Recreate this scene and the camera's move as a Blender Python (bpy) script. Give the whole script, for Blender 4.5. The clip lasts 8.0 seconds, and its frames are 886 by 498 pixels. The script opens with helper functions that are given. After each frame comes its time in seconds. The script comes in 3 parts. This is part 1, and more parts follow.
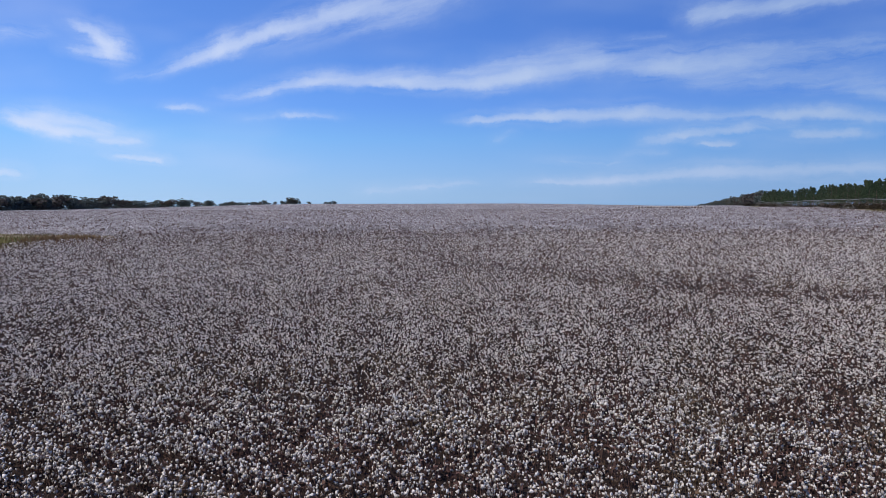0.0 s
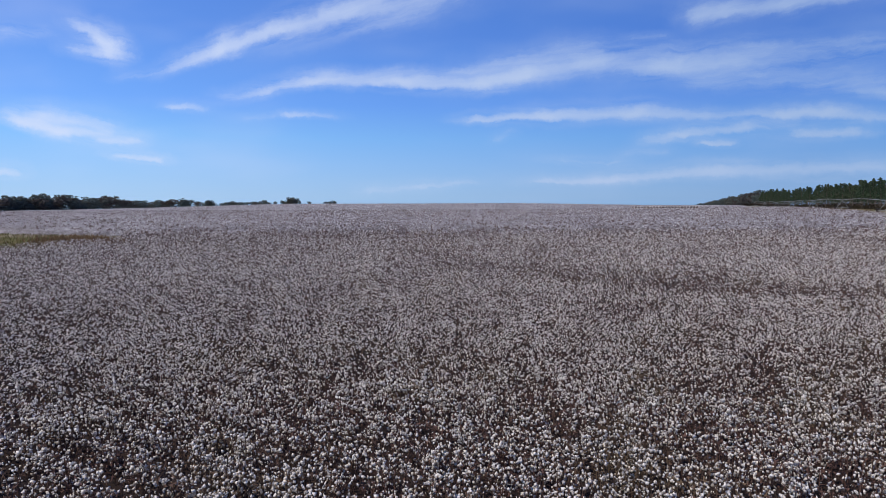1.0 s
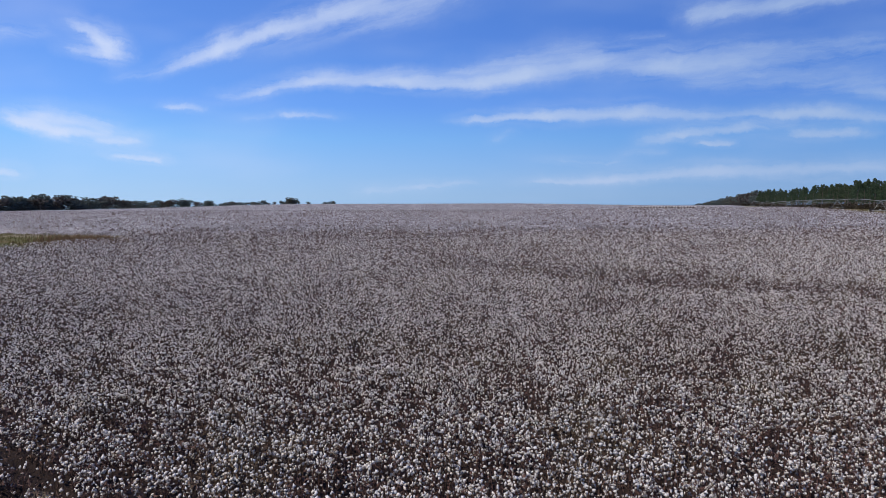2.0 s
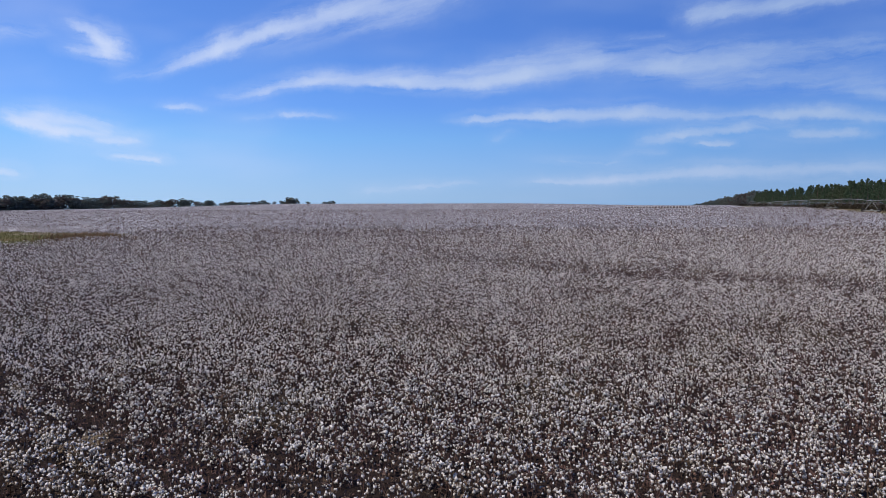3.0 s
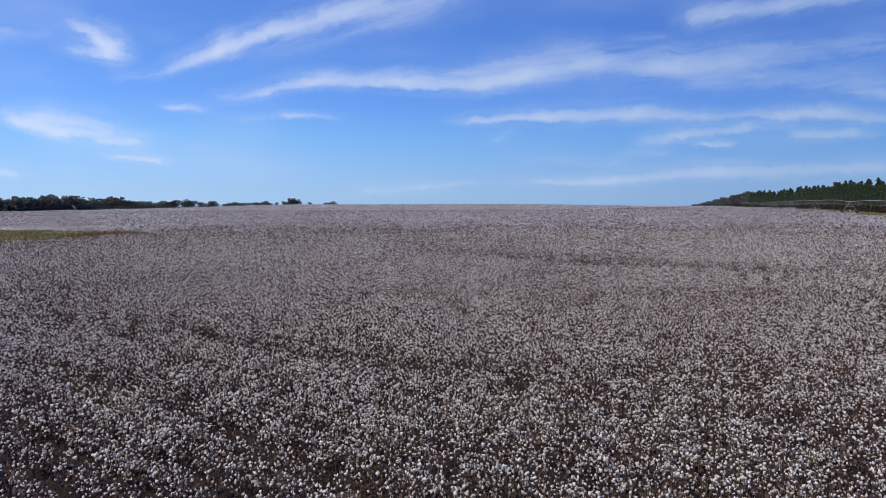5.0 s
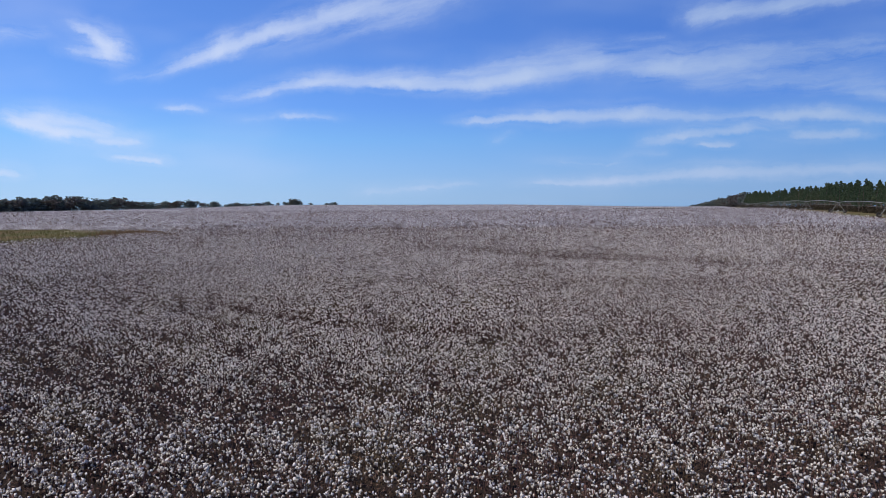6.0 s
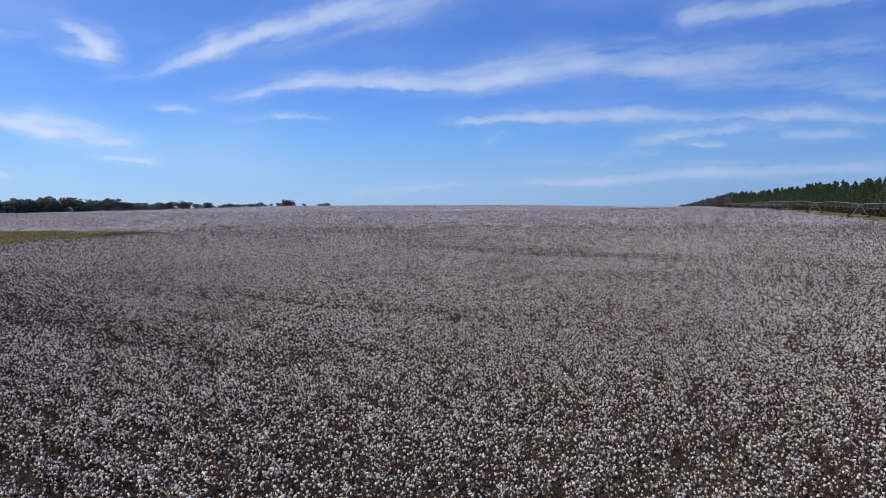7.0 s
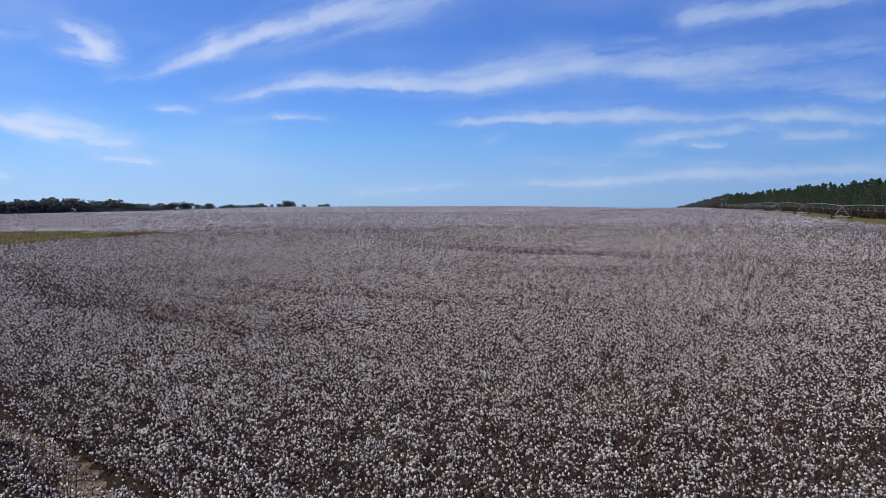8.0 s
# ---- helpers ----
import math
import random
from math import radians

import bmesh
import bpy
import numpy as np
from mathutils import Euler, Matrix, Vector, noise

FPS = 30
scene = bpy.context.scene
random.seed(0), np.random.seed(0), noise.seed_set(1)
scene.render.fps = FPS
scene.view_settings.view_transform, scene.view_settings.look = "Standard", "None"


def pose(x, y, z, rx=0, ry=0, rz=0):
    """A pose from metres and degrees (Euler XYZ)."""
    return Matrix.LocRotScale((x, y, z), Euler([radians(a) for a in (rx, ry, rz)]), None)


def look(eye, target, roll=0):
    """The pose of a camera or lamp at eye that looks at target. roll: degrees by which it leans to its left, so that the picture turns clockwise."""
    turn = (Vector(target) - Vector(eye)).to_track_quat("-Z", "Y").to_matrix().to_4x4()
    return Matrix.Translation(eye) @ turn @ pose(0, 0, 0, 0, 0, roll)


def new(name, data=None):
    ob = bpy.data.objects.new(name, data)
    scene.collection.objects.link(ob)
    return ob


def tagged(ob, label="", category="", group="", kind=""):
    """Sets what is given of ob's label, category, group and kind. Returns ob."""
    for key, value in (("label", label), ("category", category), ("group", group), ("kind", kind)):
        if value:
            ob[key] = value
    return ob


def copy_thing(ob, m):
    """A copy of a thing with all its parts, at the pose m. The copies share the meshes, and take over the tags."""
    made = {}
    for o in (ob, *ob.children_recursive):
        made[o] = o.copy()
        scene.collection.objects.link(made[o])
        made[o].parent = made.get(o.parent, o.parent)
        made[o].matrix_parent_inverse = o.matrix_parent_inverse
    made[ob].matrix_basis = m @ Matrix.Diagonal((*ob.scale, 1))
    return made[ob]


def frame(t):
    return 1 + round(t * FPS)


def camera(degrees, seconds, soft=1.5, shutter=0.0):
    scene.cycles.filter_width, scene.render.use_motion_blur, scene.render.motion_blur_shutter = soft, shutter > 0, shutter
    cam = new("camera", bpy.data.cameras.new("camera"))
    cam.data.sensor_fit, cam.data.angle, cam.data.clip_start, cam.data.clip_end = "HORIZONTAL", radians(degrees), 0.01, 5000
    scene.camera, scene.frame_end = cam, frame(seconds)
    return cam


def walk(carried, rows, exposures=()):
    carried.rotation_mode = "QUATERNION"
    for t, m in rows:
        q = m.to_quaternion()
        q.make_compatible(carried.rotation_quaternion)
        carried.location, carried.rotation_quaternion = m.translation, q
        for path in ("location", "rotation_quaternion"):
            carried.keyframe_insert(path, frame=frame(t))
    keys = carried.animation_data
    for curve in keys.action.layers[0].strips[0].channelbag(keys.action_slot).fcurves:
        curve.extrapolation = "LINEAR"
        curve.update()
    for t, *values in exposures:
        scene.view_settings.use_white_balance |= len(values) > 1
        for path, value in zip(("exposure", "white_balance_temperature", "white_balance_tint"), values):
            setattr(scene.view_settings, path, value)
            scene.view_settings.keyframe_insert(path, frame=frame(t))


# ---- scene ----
cam = camera(70.0, 8.0, soft=0.85)
# seconds, x, y, z, yaw, pitch, roll: a slow backward flight over the crop
PATH = [
    (0.0, 0.00, 0.00, 5.75, -0.00, -4.64, -0.15),
    (0.5, 0.20, -1.96, 5.83, 0.03, -4.68, -0.16),
    (1.0, 0.43, -2.90, 6.01, -0.01, -4.69, -0.18),
    (1.2, 0.47, -3.15, 6.04, -0.04, -4.69, -0.18),
    (2.3, 0.90, -5.62, 6.06, -0.11, -4.67, -0.19),
    (2.5, 0.99, -6.20, 6.04, -0.12, -4.67, -0.19),
    (3.0, 1.23, -7.94, 5.95, -0.13, -4.67, -0.15),
    (3.5, 1.47, -10.01, 5.87, -0.12, -4.65, -0.14),
    (4.0, 1.70, -12.37, 5.89, -0.10, -4.63, -0.12),
    (4.5, 1.92, -15.03, 5.97, -0.09, -4.61, -0.13),
    (4.7, 2.01, -16.25, 6.02, -0.09, -4.62, -0.15),
    (5.8, 2.39, -22.42, 6.16, -0.08, -4.57, -0.16),
    (6.0, 2.52, -23.85, 6.17, -0.08, -4.57, -0.16),
    (6.5, 2.88, -27.46, 6.25, -0.07, -4.57, -0.20),
    (6.6, 2.97, -28.04, 6.31, -0.12, -4.57, -0.21),
    (7.0, 3.32, -30.37, 6.52, -0.73, -4.55, -0.25),
    (7.5, 3.76, -33.40, 6.64, -0.78, -4.51, -0.24),
    (8.0, 4.20, -36.60, 6.75, -0.75, -4.48, -0.21),
]
walk(cam, [(t, pose(x, y, z, 90 + pitch, -roll, yaw)) for t, x, y, z, yaw, pitch, roll in PATH])

# ---- light ----
SUN_EL, SUN_AZ = 55.0, 122.0  # degrees up, and degrees to the left of +y
to_sun = Vector((-math.sin(radians(SUN_AZ)) * math.cos(radians(SUN_EL)), math.cos(radians(SUN_AZ)) * math.cos(radians(SUN_EL)), math.sin(radians(SUN_EL))))
sun_data = bpy.data.lights.new("sun", "SUN")
sun_data.energy, sun_data.angle, sun_data.color = 4.6, radians(0.53), (1.0, 0.94, 0.86)
sun = new("sun", sun_data)
sun.matrix_world = look((0, 0, 200), Vector((0, 0, 200)) - to_sun)
scene.view_settings.exposure = 0.0


class Nodes:
    """A short way to write node trees."""

    def __init__(self, tree):
        self.tree = tree
        tree.nodes.clear()

    def add(self, kind, *inputs, out=0, **props):
        node = self.tree.nodes.new(kind)
        for key, value in props.items():
            setattr(node, key, value)
        for slot, value in enumerate(inputs):
            if value is None:
                continue
            if isinstance(value, bpy.types.NodeSocket):
                self.tree.links.new(value, node.inputs[slot])
            else:
                node.inputs[slot].default_value = value
        return node.outputs[out] if node.outputs else None

    def math(self, op, a, b=None, clamp=False):
        return self.add("ShaderNodeMath", a, b, operation=op, use_clamp=clamp)

    def mix(self, fac, a, b, blend="MIX"):
        node = self.tree.nodes.new("ShaderNodeMix")
        node.data_type, node.blend_type = "RGBA", blend
        for slot, value in (("Factor_Float", fac), ("A_Color", a), ("B_Color", b)):
            sock = next(i for i in node.inputs if i.identifier == slot)
            if isinstance(value, bpy.types.NodeSocket):
                self.tree.links.new(value, sock)
            else:
                sock.default_value = value if slot == "Factor_Float" else (*value, 1)
        return next(o for o in node.outputs if o.identifier == "Result_Color")

    def range(self, v, a, b, c=0.0, d=1.0, kind="SMOOTHSTEP"):
        return self.add("ShaderNodeMapRange", v, a, b, c, d, interpolation_type=kind)

    def noise(self, vec, scale, detail=3.0, rough=0.55, out=0, **props):
        node = self.tree.nodes.new("ShaderNodeTexNoise")
        for key, value in props.items():
            setattr(node, key, value)
        self.tree.links.new(vec, node.inputs["Vector"])
        node.inputs["Scale"].default_value, node.inputs["Detail"].default_value, node.inputs["Roughness"].default_value = scale, detail, rough
        return node.outputs[out]


# wisps of cirrus: two ends, half width and the strength at both ends; in slopes against straight ahead
FEATHER = [  # rising feather of cirrus, and the wisp at the top
    (-0.437, 0.197, -0.327, 0.231, 0.0125, 0.40, 0.75),
    (-0.362, 0.223, -0.230, 0.264, 0.0134, 0.75, 0.80),
    (-0.252, 0.257, -0.116, 0.292, 0.0196, 0.70, 0.70),
    (-0.143, 0.284, 0.066, 0.318, 0.0304, 0.60, 0.25),
    (-0.309, 0.221, -0.003, 0.284, 0.0339, 0.11, 0.12),
    (-0.512, 0.185, -0.428, 0.199, 0.0080, 0.18, 0.15),
    (0.375, 0.272, 0.449, 0.286, 0.0196, 0.70, 0.60),
    (0.423, 0.280, 0.552, 0.296, 0.0196, 0.55, 0.60),
    (0.518, 0.294, 0.690, 0.314, 0.0196, 0.55, 0.35),
    (0.283, 0.243, 0.345, 0.247, 0.0054, 0.28, 0.25),
    (-0.348, 0.235, -0.317, 0.260, 0.0107, 0.40, 0.10),
    (-0.195, 0.281, -0.151, 0.294, 0.0107, 0.30, 0.20),
]
BAND = [  # long bright band
    (-0.360, 0.151, -0.258, 0.168, 0.0098, 0.25, 0.50),
    (-0.289, 0.165, -0.188, 0.181, 0.0116, 0.40, 0.65),
    (-0.218, 0.181, -0.047, 0.178, 0.0116, 0.75, 0.85),
    (-0.082, 0.175, 0.071, 0.172, 0.0125, 0.85, 0.95),
    (0.040, 0.173, 0.154, 0.193, 0.0152, 0.85, 0.80),
    (0.093, 0.183, 0.268, 0.214, 0.0196, 0.55, 0.60),
    (0.180, 0.207, 0.391, 0.197, 0.0232, 0.50, 0.60),
    (0.312, 0.200, 0.486, 0.212, 0.0196, 0.55, 0.50),
    (0.443, 0.211, 0.704, 0.229, 0.0250, 0.42, 0.35),
    (0.347, 0.185, 0.734, 0.166, 0.0339, 0.25, 0.28),
    (0.629, 0.162, 0.734, 0.162, 0.0080, 0.35, 0.35),
    (0.005, 0.185, 0.206, 0.228, 0.0161, 0.28, 0.22),
    (0.360, 0.207, 0.383, 0.221, 0.0071, 0.35, 0.15),
]
WEST_WISPS = [  # separate wisps towards the sun
    (-0.576, 0.270, -0.497, 0.228, 0.0143, 0.40, 0.85),
    (-0.584, 0.229, -0.497, 0.219, 0.0116, 0.40, 0.75),
    (-0.540, 0.253, -0.506, 0.217, 0.0196, 0.55, 0.60),
    (-0.701, 0.256, -0.592, 0.252, 0.0161, 0.35, 0.15),
    (-0.678, 0.122, -0.573, 0.096, 0.0111, 1.12, 0.94),
    (-0.647, 0.124, -0.511, 0.112, 0.0145, 0.88, 0.25),
    (-0.617, 0.098, -0.515, 0.103, 0.0111, 0.56, 0.38),
    (-0.544, 0.090, -0.467, 0.089, 0.0100, 0.75, 0.56),
    (-0.517, 0.067, -0.433, 0.059, 0.0068, 0.75, 0.88),
    (-0.713, 0.042, -0.656, 0.040, 0.0100, 0.75, 0.50),
    (-0.428, 0.142, -0.363, 0.135, 0.0071, 0.42, 0.15),
    (-0.246, 0.128, -0.158, 0.124, 0.0054, 0.45, 0.20),
    (-0.312, 0.127, -0.250, 0.124, 0.0045, 0.12, 0.12),
]
EAST_WISPS = [  # flat layers lower down
    (0.033, 0.120, 0.181, 0.125, 0.0080, 0.80, 0.85),
    (0.137, 0.123, 0.331, 0.127, 0.0134, 0.75, 0.70),
    (0.269, 0.130, 0.437, 0.123, 0.0107, 0.60, 0.50),
    (0.384, 0.126, 0.543, 0.126, 0.0071, 0.35, 0.45),
    (0.512, 0.126, 0.622, 0.130, 0.0098, 1.04, 0.98),
    (0.587, 0.126, 0.737, 0.121, 0.0098, 0.59, 0.45),
    (0.540, 0.096, 0.663, 0.101, 0.0088, 0.72, 0.98),
    (0.302, 0.080, 0.389, 0.096, 0.0098, 0.26, 0.59),
    (0.354, 0.093, 0.491, 0.107, 0.0108, 0.78, 0.65),
    (0.400, 0.080, 0.455, 0.081, 0.0059, 0.98, 0.91),
    (0.447, 0.103, 0.570, 0.114, 0.0138, 0.45, 0.33),
    (0.076, 0.086, 0.113, 0.100, 0.0080, 0.15, 0.15),
]
LOW_WISPS = [  # thin sheets near the ground
    (0.165, 0.057, 0.293, 0.053, 0.0054, 0.40, 0.35),
    (0.275, 0.065, 0.359, 0.070, 0.0071, 0.22, 0.20),
    (0.137, 0.022, 0.290, 0.027, 0.0059, 0.57, 0.75),
    (0.227, 0.026, 0.467, 0.038, 0.0098, 0.75, 0.75),
    (0.396, 0.035, 0.741, 0.046, 0.0128, 0.75, 0.75),
    (0.307, 0.040, 0.743, 0.017, 0.0125, 0.15, 0.22),
    (-0.128, 0.011, -0.012, 0.016, 0.0089, 0.25, 0.28),
    (-0.048, 0.016, 0.054, 0.023, 0.0054, 0.38, 0.25),
]


def make_sky():
    world = bpy.data.worlds.new("sky")
    scene.world = world
    world.use_nodes = True
    n = Nodes(world.node_tree)
    sky = n.add("ShaderNodeTexSky", sky_type="NISHITA", sun_disc=False, sun_elevation=radians(SUN_EL), sun_rotation=radians(-SUN_AZ),
                air_density=1.0, dust_density=0.2, ozone_density=1.5)
    where = n.add("ShaderNodeTexCoord")
    split = n.tree.nodes.new("ShaderNodeSeparateXYZ")
    n.tree.links.new(where, split.inputs[0])
    x, y, z = split.outputs
    ahead = n.math("MAXIMUM", y, 0.05)
    flat = n.add("ShaderNodeCombineXYZ", n.math("DIVIDE", x, ahead), n.math("DIVIDE", z, ahead), 0.0)
    warp = n.add("ShaderNodeVectorMath", n.noise(flat, 11.0, 4.0, 0.55, out=1), (0.5, 0.5, 0.5), operation="SUBTRACT")
    warp = n.add("ShaderNodeVectorMath", warp, (0.036, 0.016, 0.0), operation="MULTIPLY")
    bent = n.add("ShaderNodeVectorMath", flat, warp, operation="ADD")
    curl = n.add("ShaderNodeVectorMath", n.noise(flat, 34.0, 5.0, 0.66, out=1), (0.5, 0.5, 0.5), operation="SUBTRACT")
    bent = n.add("ShaderNodeVectorMath", bent, n.add("ShaderNodeVectorMath", curl, (0.034, 0.014, 0.0), operation="MULTIPLY"), operation="ADD")
    total = None
    for wisps, tilt in ((FEATHER, 16), (BAND, 5), (WEST_WISPS, -12), (EAST_WISPS, 0), (LOW_WISPS, 2)):
        layer = None
        for u0, v0, u1, v1, half, s0, s1 in wisps:
            length, turn = math.hypot(u1 - u0, v1 - v0), math.atan2(v1 - v0, u1 - u0)
            local = n.add("ShaderNodeMapping", bent, (u0, v0, 0), (0, 0, turn), (length, half, 1), vector_type="TEXTURE")
            part_of = n.tree.nodes.new("ShaderNodeSeparateXYZ")
            n.tree.links.new(local, part_of.inputs[0])
            along, over = part_of.outputs[0], part_of.outputs[1]
            end = 0.5 * half / length + 0.16
            past = n.math("MAXIMUM", n.math("SUBTRACT", along, 1.0 - end), n.math("SUBTRACT", end, along))
            past = n.math("DIVIDE", n.math("MAXIMUM", past, 0.0), 1.35 * end)
            high = n.math("MAXIMUM", n.math("MULTIPLY", over, 0.75), n.math("MULTIPLY", over, -1.25))
            r = n.add("ShaderNodeVectorMath", n.add("ShaderNodeCombineXYZ", past, high, 0.0), operation="LENGTH", out=1)
            soft = n.math("ADD", n.range(r, 0.9, 0.0, 0.0, 0.74), n.range(r, 2.1, 0.0, 0.0, 0.38))
            m = n.math("MULTIPLY", soft, n.range(along, 0.0, 1.0, s0, s1, kind="LINEAR"))
            layer = m if layer is None else n.math("ADD", layer, m)
        grain_at = n.add("ShaderNodeMapping", bent, (0, 0, 0), (0, 0, radians(tilt)), (0.20, 0.030, 1), vector_type="TEXTURE")
        grain = n.range(n.noise(grain_at, 1.0, 5.0, 0.62), 0.30, 0.70, -0.48, 0.30, kind="LINEAR")
        eaten = n.math("ADD", layer, n.math("MULTIPLY", grain, n.range(layer, 0.0, 0.35)))
        layer = n.math("ADD", n.math("MULTIPLY", n.math("MAXIMUM", eaten, 0.0), 0.85), n.math("MULTIPLY", layer, 0.15))
        total = layer if total is None else n.math("ADD", total, layer)
    veil = n.range(n.noise(n.add("ShaderNodeMapping", flat, (3, 1, 0), (0, 0, 0), (2.2, 7, 1)), 1.0, 3.0), 0.45, 0.8, 0.0, 0.18)
    front = n.range(y, 0.05, 0.35)
    cloud = n.math("MULTIPLY", n.math("ADD", total, veil), front)
    cloud = n.math("SUBTRACT", 1.0, n.math("EXPONENT", n.math("MULTIPLY", cloud, -1.25)))
    cloud = n.math("MINIMUM", cloud, 0.9)
    up = n.add("ShaderNodeValToRGB", z)
    ramp = up.node.color_ramp
    ramp.elements[0].color, ramp.elements[0].position = (0.31, 0.51, 0.80, 1), 0.0
    ramp.elements[1].color, ramp.elements[1].position = (0.08, 0.21, 0.66, 1), 0.36
    for at, rgb in ((0.05, (0.25, 0.475, 0.86)), (0.09, (0.19, 0.44, 0.88)), (0.14, (0.135, 0.34, 0.87)), (0.24, (0.10, 0.255, 0.75))):
        ramp.elements.new(at).color = (*rgb, 1)
    blue = n.add("ShaderNodeVectorMath", up, (11.3, 11.8, 11.9), operation="MULTIPLY")
    sideways = n.range(x, -0.5, 0.5, kind="LINEAR")
    blue = n.mix(1.0, blue, n.mix(sideways, (1.28, 1.25, 1.22), (0.53, 0.70, 0.87)), "MULTIPLY")
    graded = n.mix(0.85, sky, blue)
    bright = n.add("ShaderNodeVectorMath", n.mix(sideways, (0.66, 0.75, 0.97), (0.39, 0.52, 0.77)), (11.8, 11.8, 11.8), operation="MULTIPLY")
    colour = n.mix(cloud, graded, bright)
    back = n.add("ShaderNodeBackground", colour, 0.085)
    n.add("ShaderNodeOutputWorld", back)


make_sky()

# ---- materials ----


def material(name):
    mat = bpy.data.materials.new(name)
    mat.use_nodes = True
    return mat, Nodes(mat.node_tree)


def finish(n, colour, rough=0.85, bump=None, strength=0.4, distance=0.02, metal=0.0, spec=0.3, through_light=0.0):
    node = n.tree.nodes.new("ShaderNodeBsdfPrincipled")
    for key, value in (("Base Color", colour), ("Roughness", rough), ("Metallic", metal), ("Specular IOR Level", spec)):
        if isinstance(value, bpy.types.NodeSocket):
            n.tree.links.new(value, node.inputs[key])
        else:
            node.inputs[key].default_value = value if not isinstance(value, tuple) else (*value, 1)
    if bump is not None:
        b = n.tree.nodes.new("ShaderNodeBump")
        b.inputs["Strength"].default_value, b.inputs["Distance"].default_value = strength, distance
        n.tree.links.new(bump, b.inputs["Height"])
        n.tree.links.new(b.outputs[0], node.inputs["Normal"])
    shader = node.outputs[0]
    if through_light:
        tr = n.add("ShaderNodeBsdfTranslucent", colour)
        shader = n.add("ShaderNodeMixShader", through_light, shader, tr)
    n.add("ShaderNodeOutputMaterial", shader)


def lint_material():
    mat, n = material("cotton_lint")
    at = n.add("ShaderNodeNewGeometry")
    lot = n.add("ShaderNodeNewGeometry", out=8)
    tone = n.add("ShaderNodeValToRGB", lot)
    ramp = tone.node.color_ramp
    ramp.elements[0].color, ramp.elements[1].color = (0.42, 0.362, 0.31, 1), (0.88, 0.812, 0.735, 1)
    ramp.elements[1].position = 0.52
    speck = n.range(n.noise(at, 45.0, 3.0), 0.30, 0.52, 0.55, 1.0)
    colour = n.mix(1.0, tone, n.add("ShaderNodeCombineColor", speck, speck, speck), "MULTIPLY")
    finish(n, colour, 0.95, n.noise(at, 90.0, 3.0), 0.6, 0.01, spec=0.1, through_light=0.36)
    return mat


def stalk_material():
    mat, n = material("dry_cotton_stalk")
    at = n.add("ShaderNodeNewGeometry")
    lot = n.add("ShaderNodeNewGeometry", out=8)
    colour = n.mix(lot, (0.036, 0.020, 0.017), (0.140, 0.078, 0.062))
    colour = n.mix(n.range(n.noise(at, 0.35, 3.0), 0.45, 0.75), colour, (0.12, 0.085, 0.05))
    finish(n, colour, 0.9, n.noise(at, 60.0), 0.4, 0.005, spec=0.15)
    return mat


def canopy_material():
    """Crop sheet: lint speckles over dry brown stalks far off, painted shade near by."""
    mat, n = material("cotton_canopy")
    at = n.add("ShaderNodeNewGeometry")
    fine = n.noise(at, 6.5, 3.0, 0.7)
    wide = n.noise(at, 0.05, 4.0, 0.6)
    mid = n.noise(at, 0.6, 3.0, 0.6)
    level = n.math("ADD", n.math("MULTIPLY", wide, 0.10), n.math("MULTIPLY", mid, 0.22))
    tufts = n.range(n.math("ADD", fine, level), 0.63, 0.80)
    thin = n.add("ShaderNodeAttribute", attribute_name="bare", out=2)
    tufts = n.math("MULTIPLY", tufts, n.range(thin, 0.0, 1.0, 1.0, 0.12))
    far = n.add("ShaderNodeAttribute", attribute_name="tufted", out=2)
    # near tone is darker than litter: shade under the plants, put into the colour
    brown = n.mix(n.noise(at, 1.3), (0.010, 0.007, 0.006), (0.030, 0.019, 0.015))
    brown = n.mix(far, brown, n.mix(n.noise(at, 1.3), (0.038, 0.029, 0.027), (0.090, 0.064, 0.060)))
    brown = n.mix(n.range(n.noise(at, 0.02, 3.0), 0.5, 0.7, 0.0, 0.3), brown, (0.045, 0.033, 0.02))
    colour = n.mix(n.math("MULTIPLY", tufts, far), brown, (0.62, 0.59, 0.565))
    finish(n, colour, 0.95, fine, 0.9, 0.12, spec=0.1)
    return mat


def ground_material():
    mat, n = material("sandy_soil_and_grass")
    at = n.add("ShaderNodeNewGeometry")
    litter = n.mix(n.noise(at, 5.0, 5.0), (0.045, 0.030, 0.024), (0.12, 0.085, 0.06))
    sand = n.mix(n.noise(at, 3.0, 5.0), (0.15, 0.112, 0.072), (0.27, 0.210, 0.135))
    grass = n.mix(n.noise(at, 0.25, 5.0, 0.6), (0.052, 0.054, 0.014), (0.112, 0.098, 0.030))
    grass = n.mix(n.range(n.noise(at, 0.08, 3.0), 0.45, 0.65), grass, (0.13, 0.082, 0.038))
    cover = n.add("ShaderNodeAttribute", attribute_name="grassy", out=2)
    soil = n.mix(n.range(n.math("ADD", cover, n.math("MULTIPLY", n.noise(at, 2.5, 4.0), 0.6)), 0.4, 1.0), litter, sand)
    sward = n.math("MULTIPLY", n.range(cover, 0.55, 1.0, 0.12, 1.0), n.range(n.noise(at, 4.0, 4.0), 0.10, 0.45))
    colour = n.mix(n.math("MULTIPLY", cover, sward), soil, grass)
    finish(n, colour, 0.95, n.noise(at, 9.0, 5.0), 0.8, 0.06, spec=0.1)
    return mat


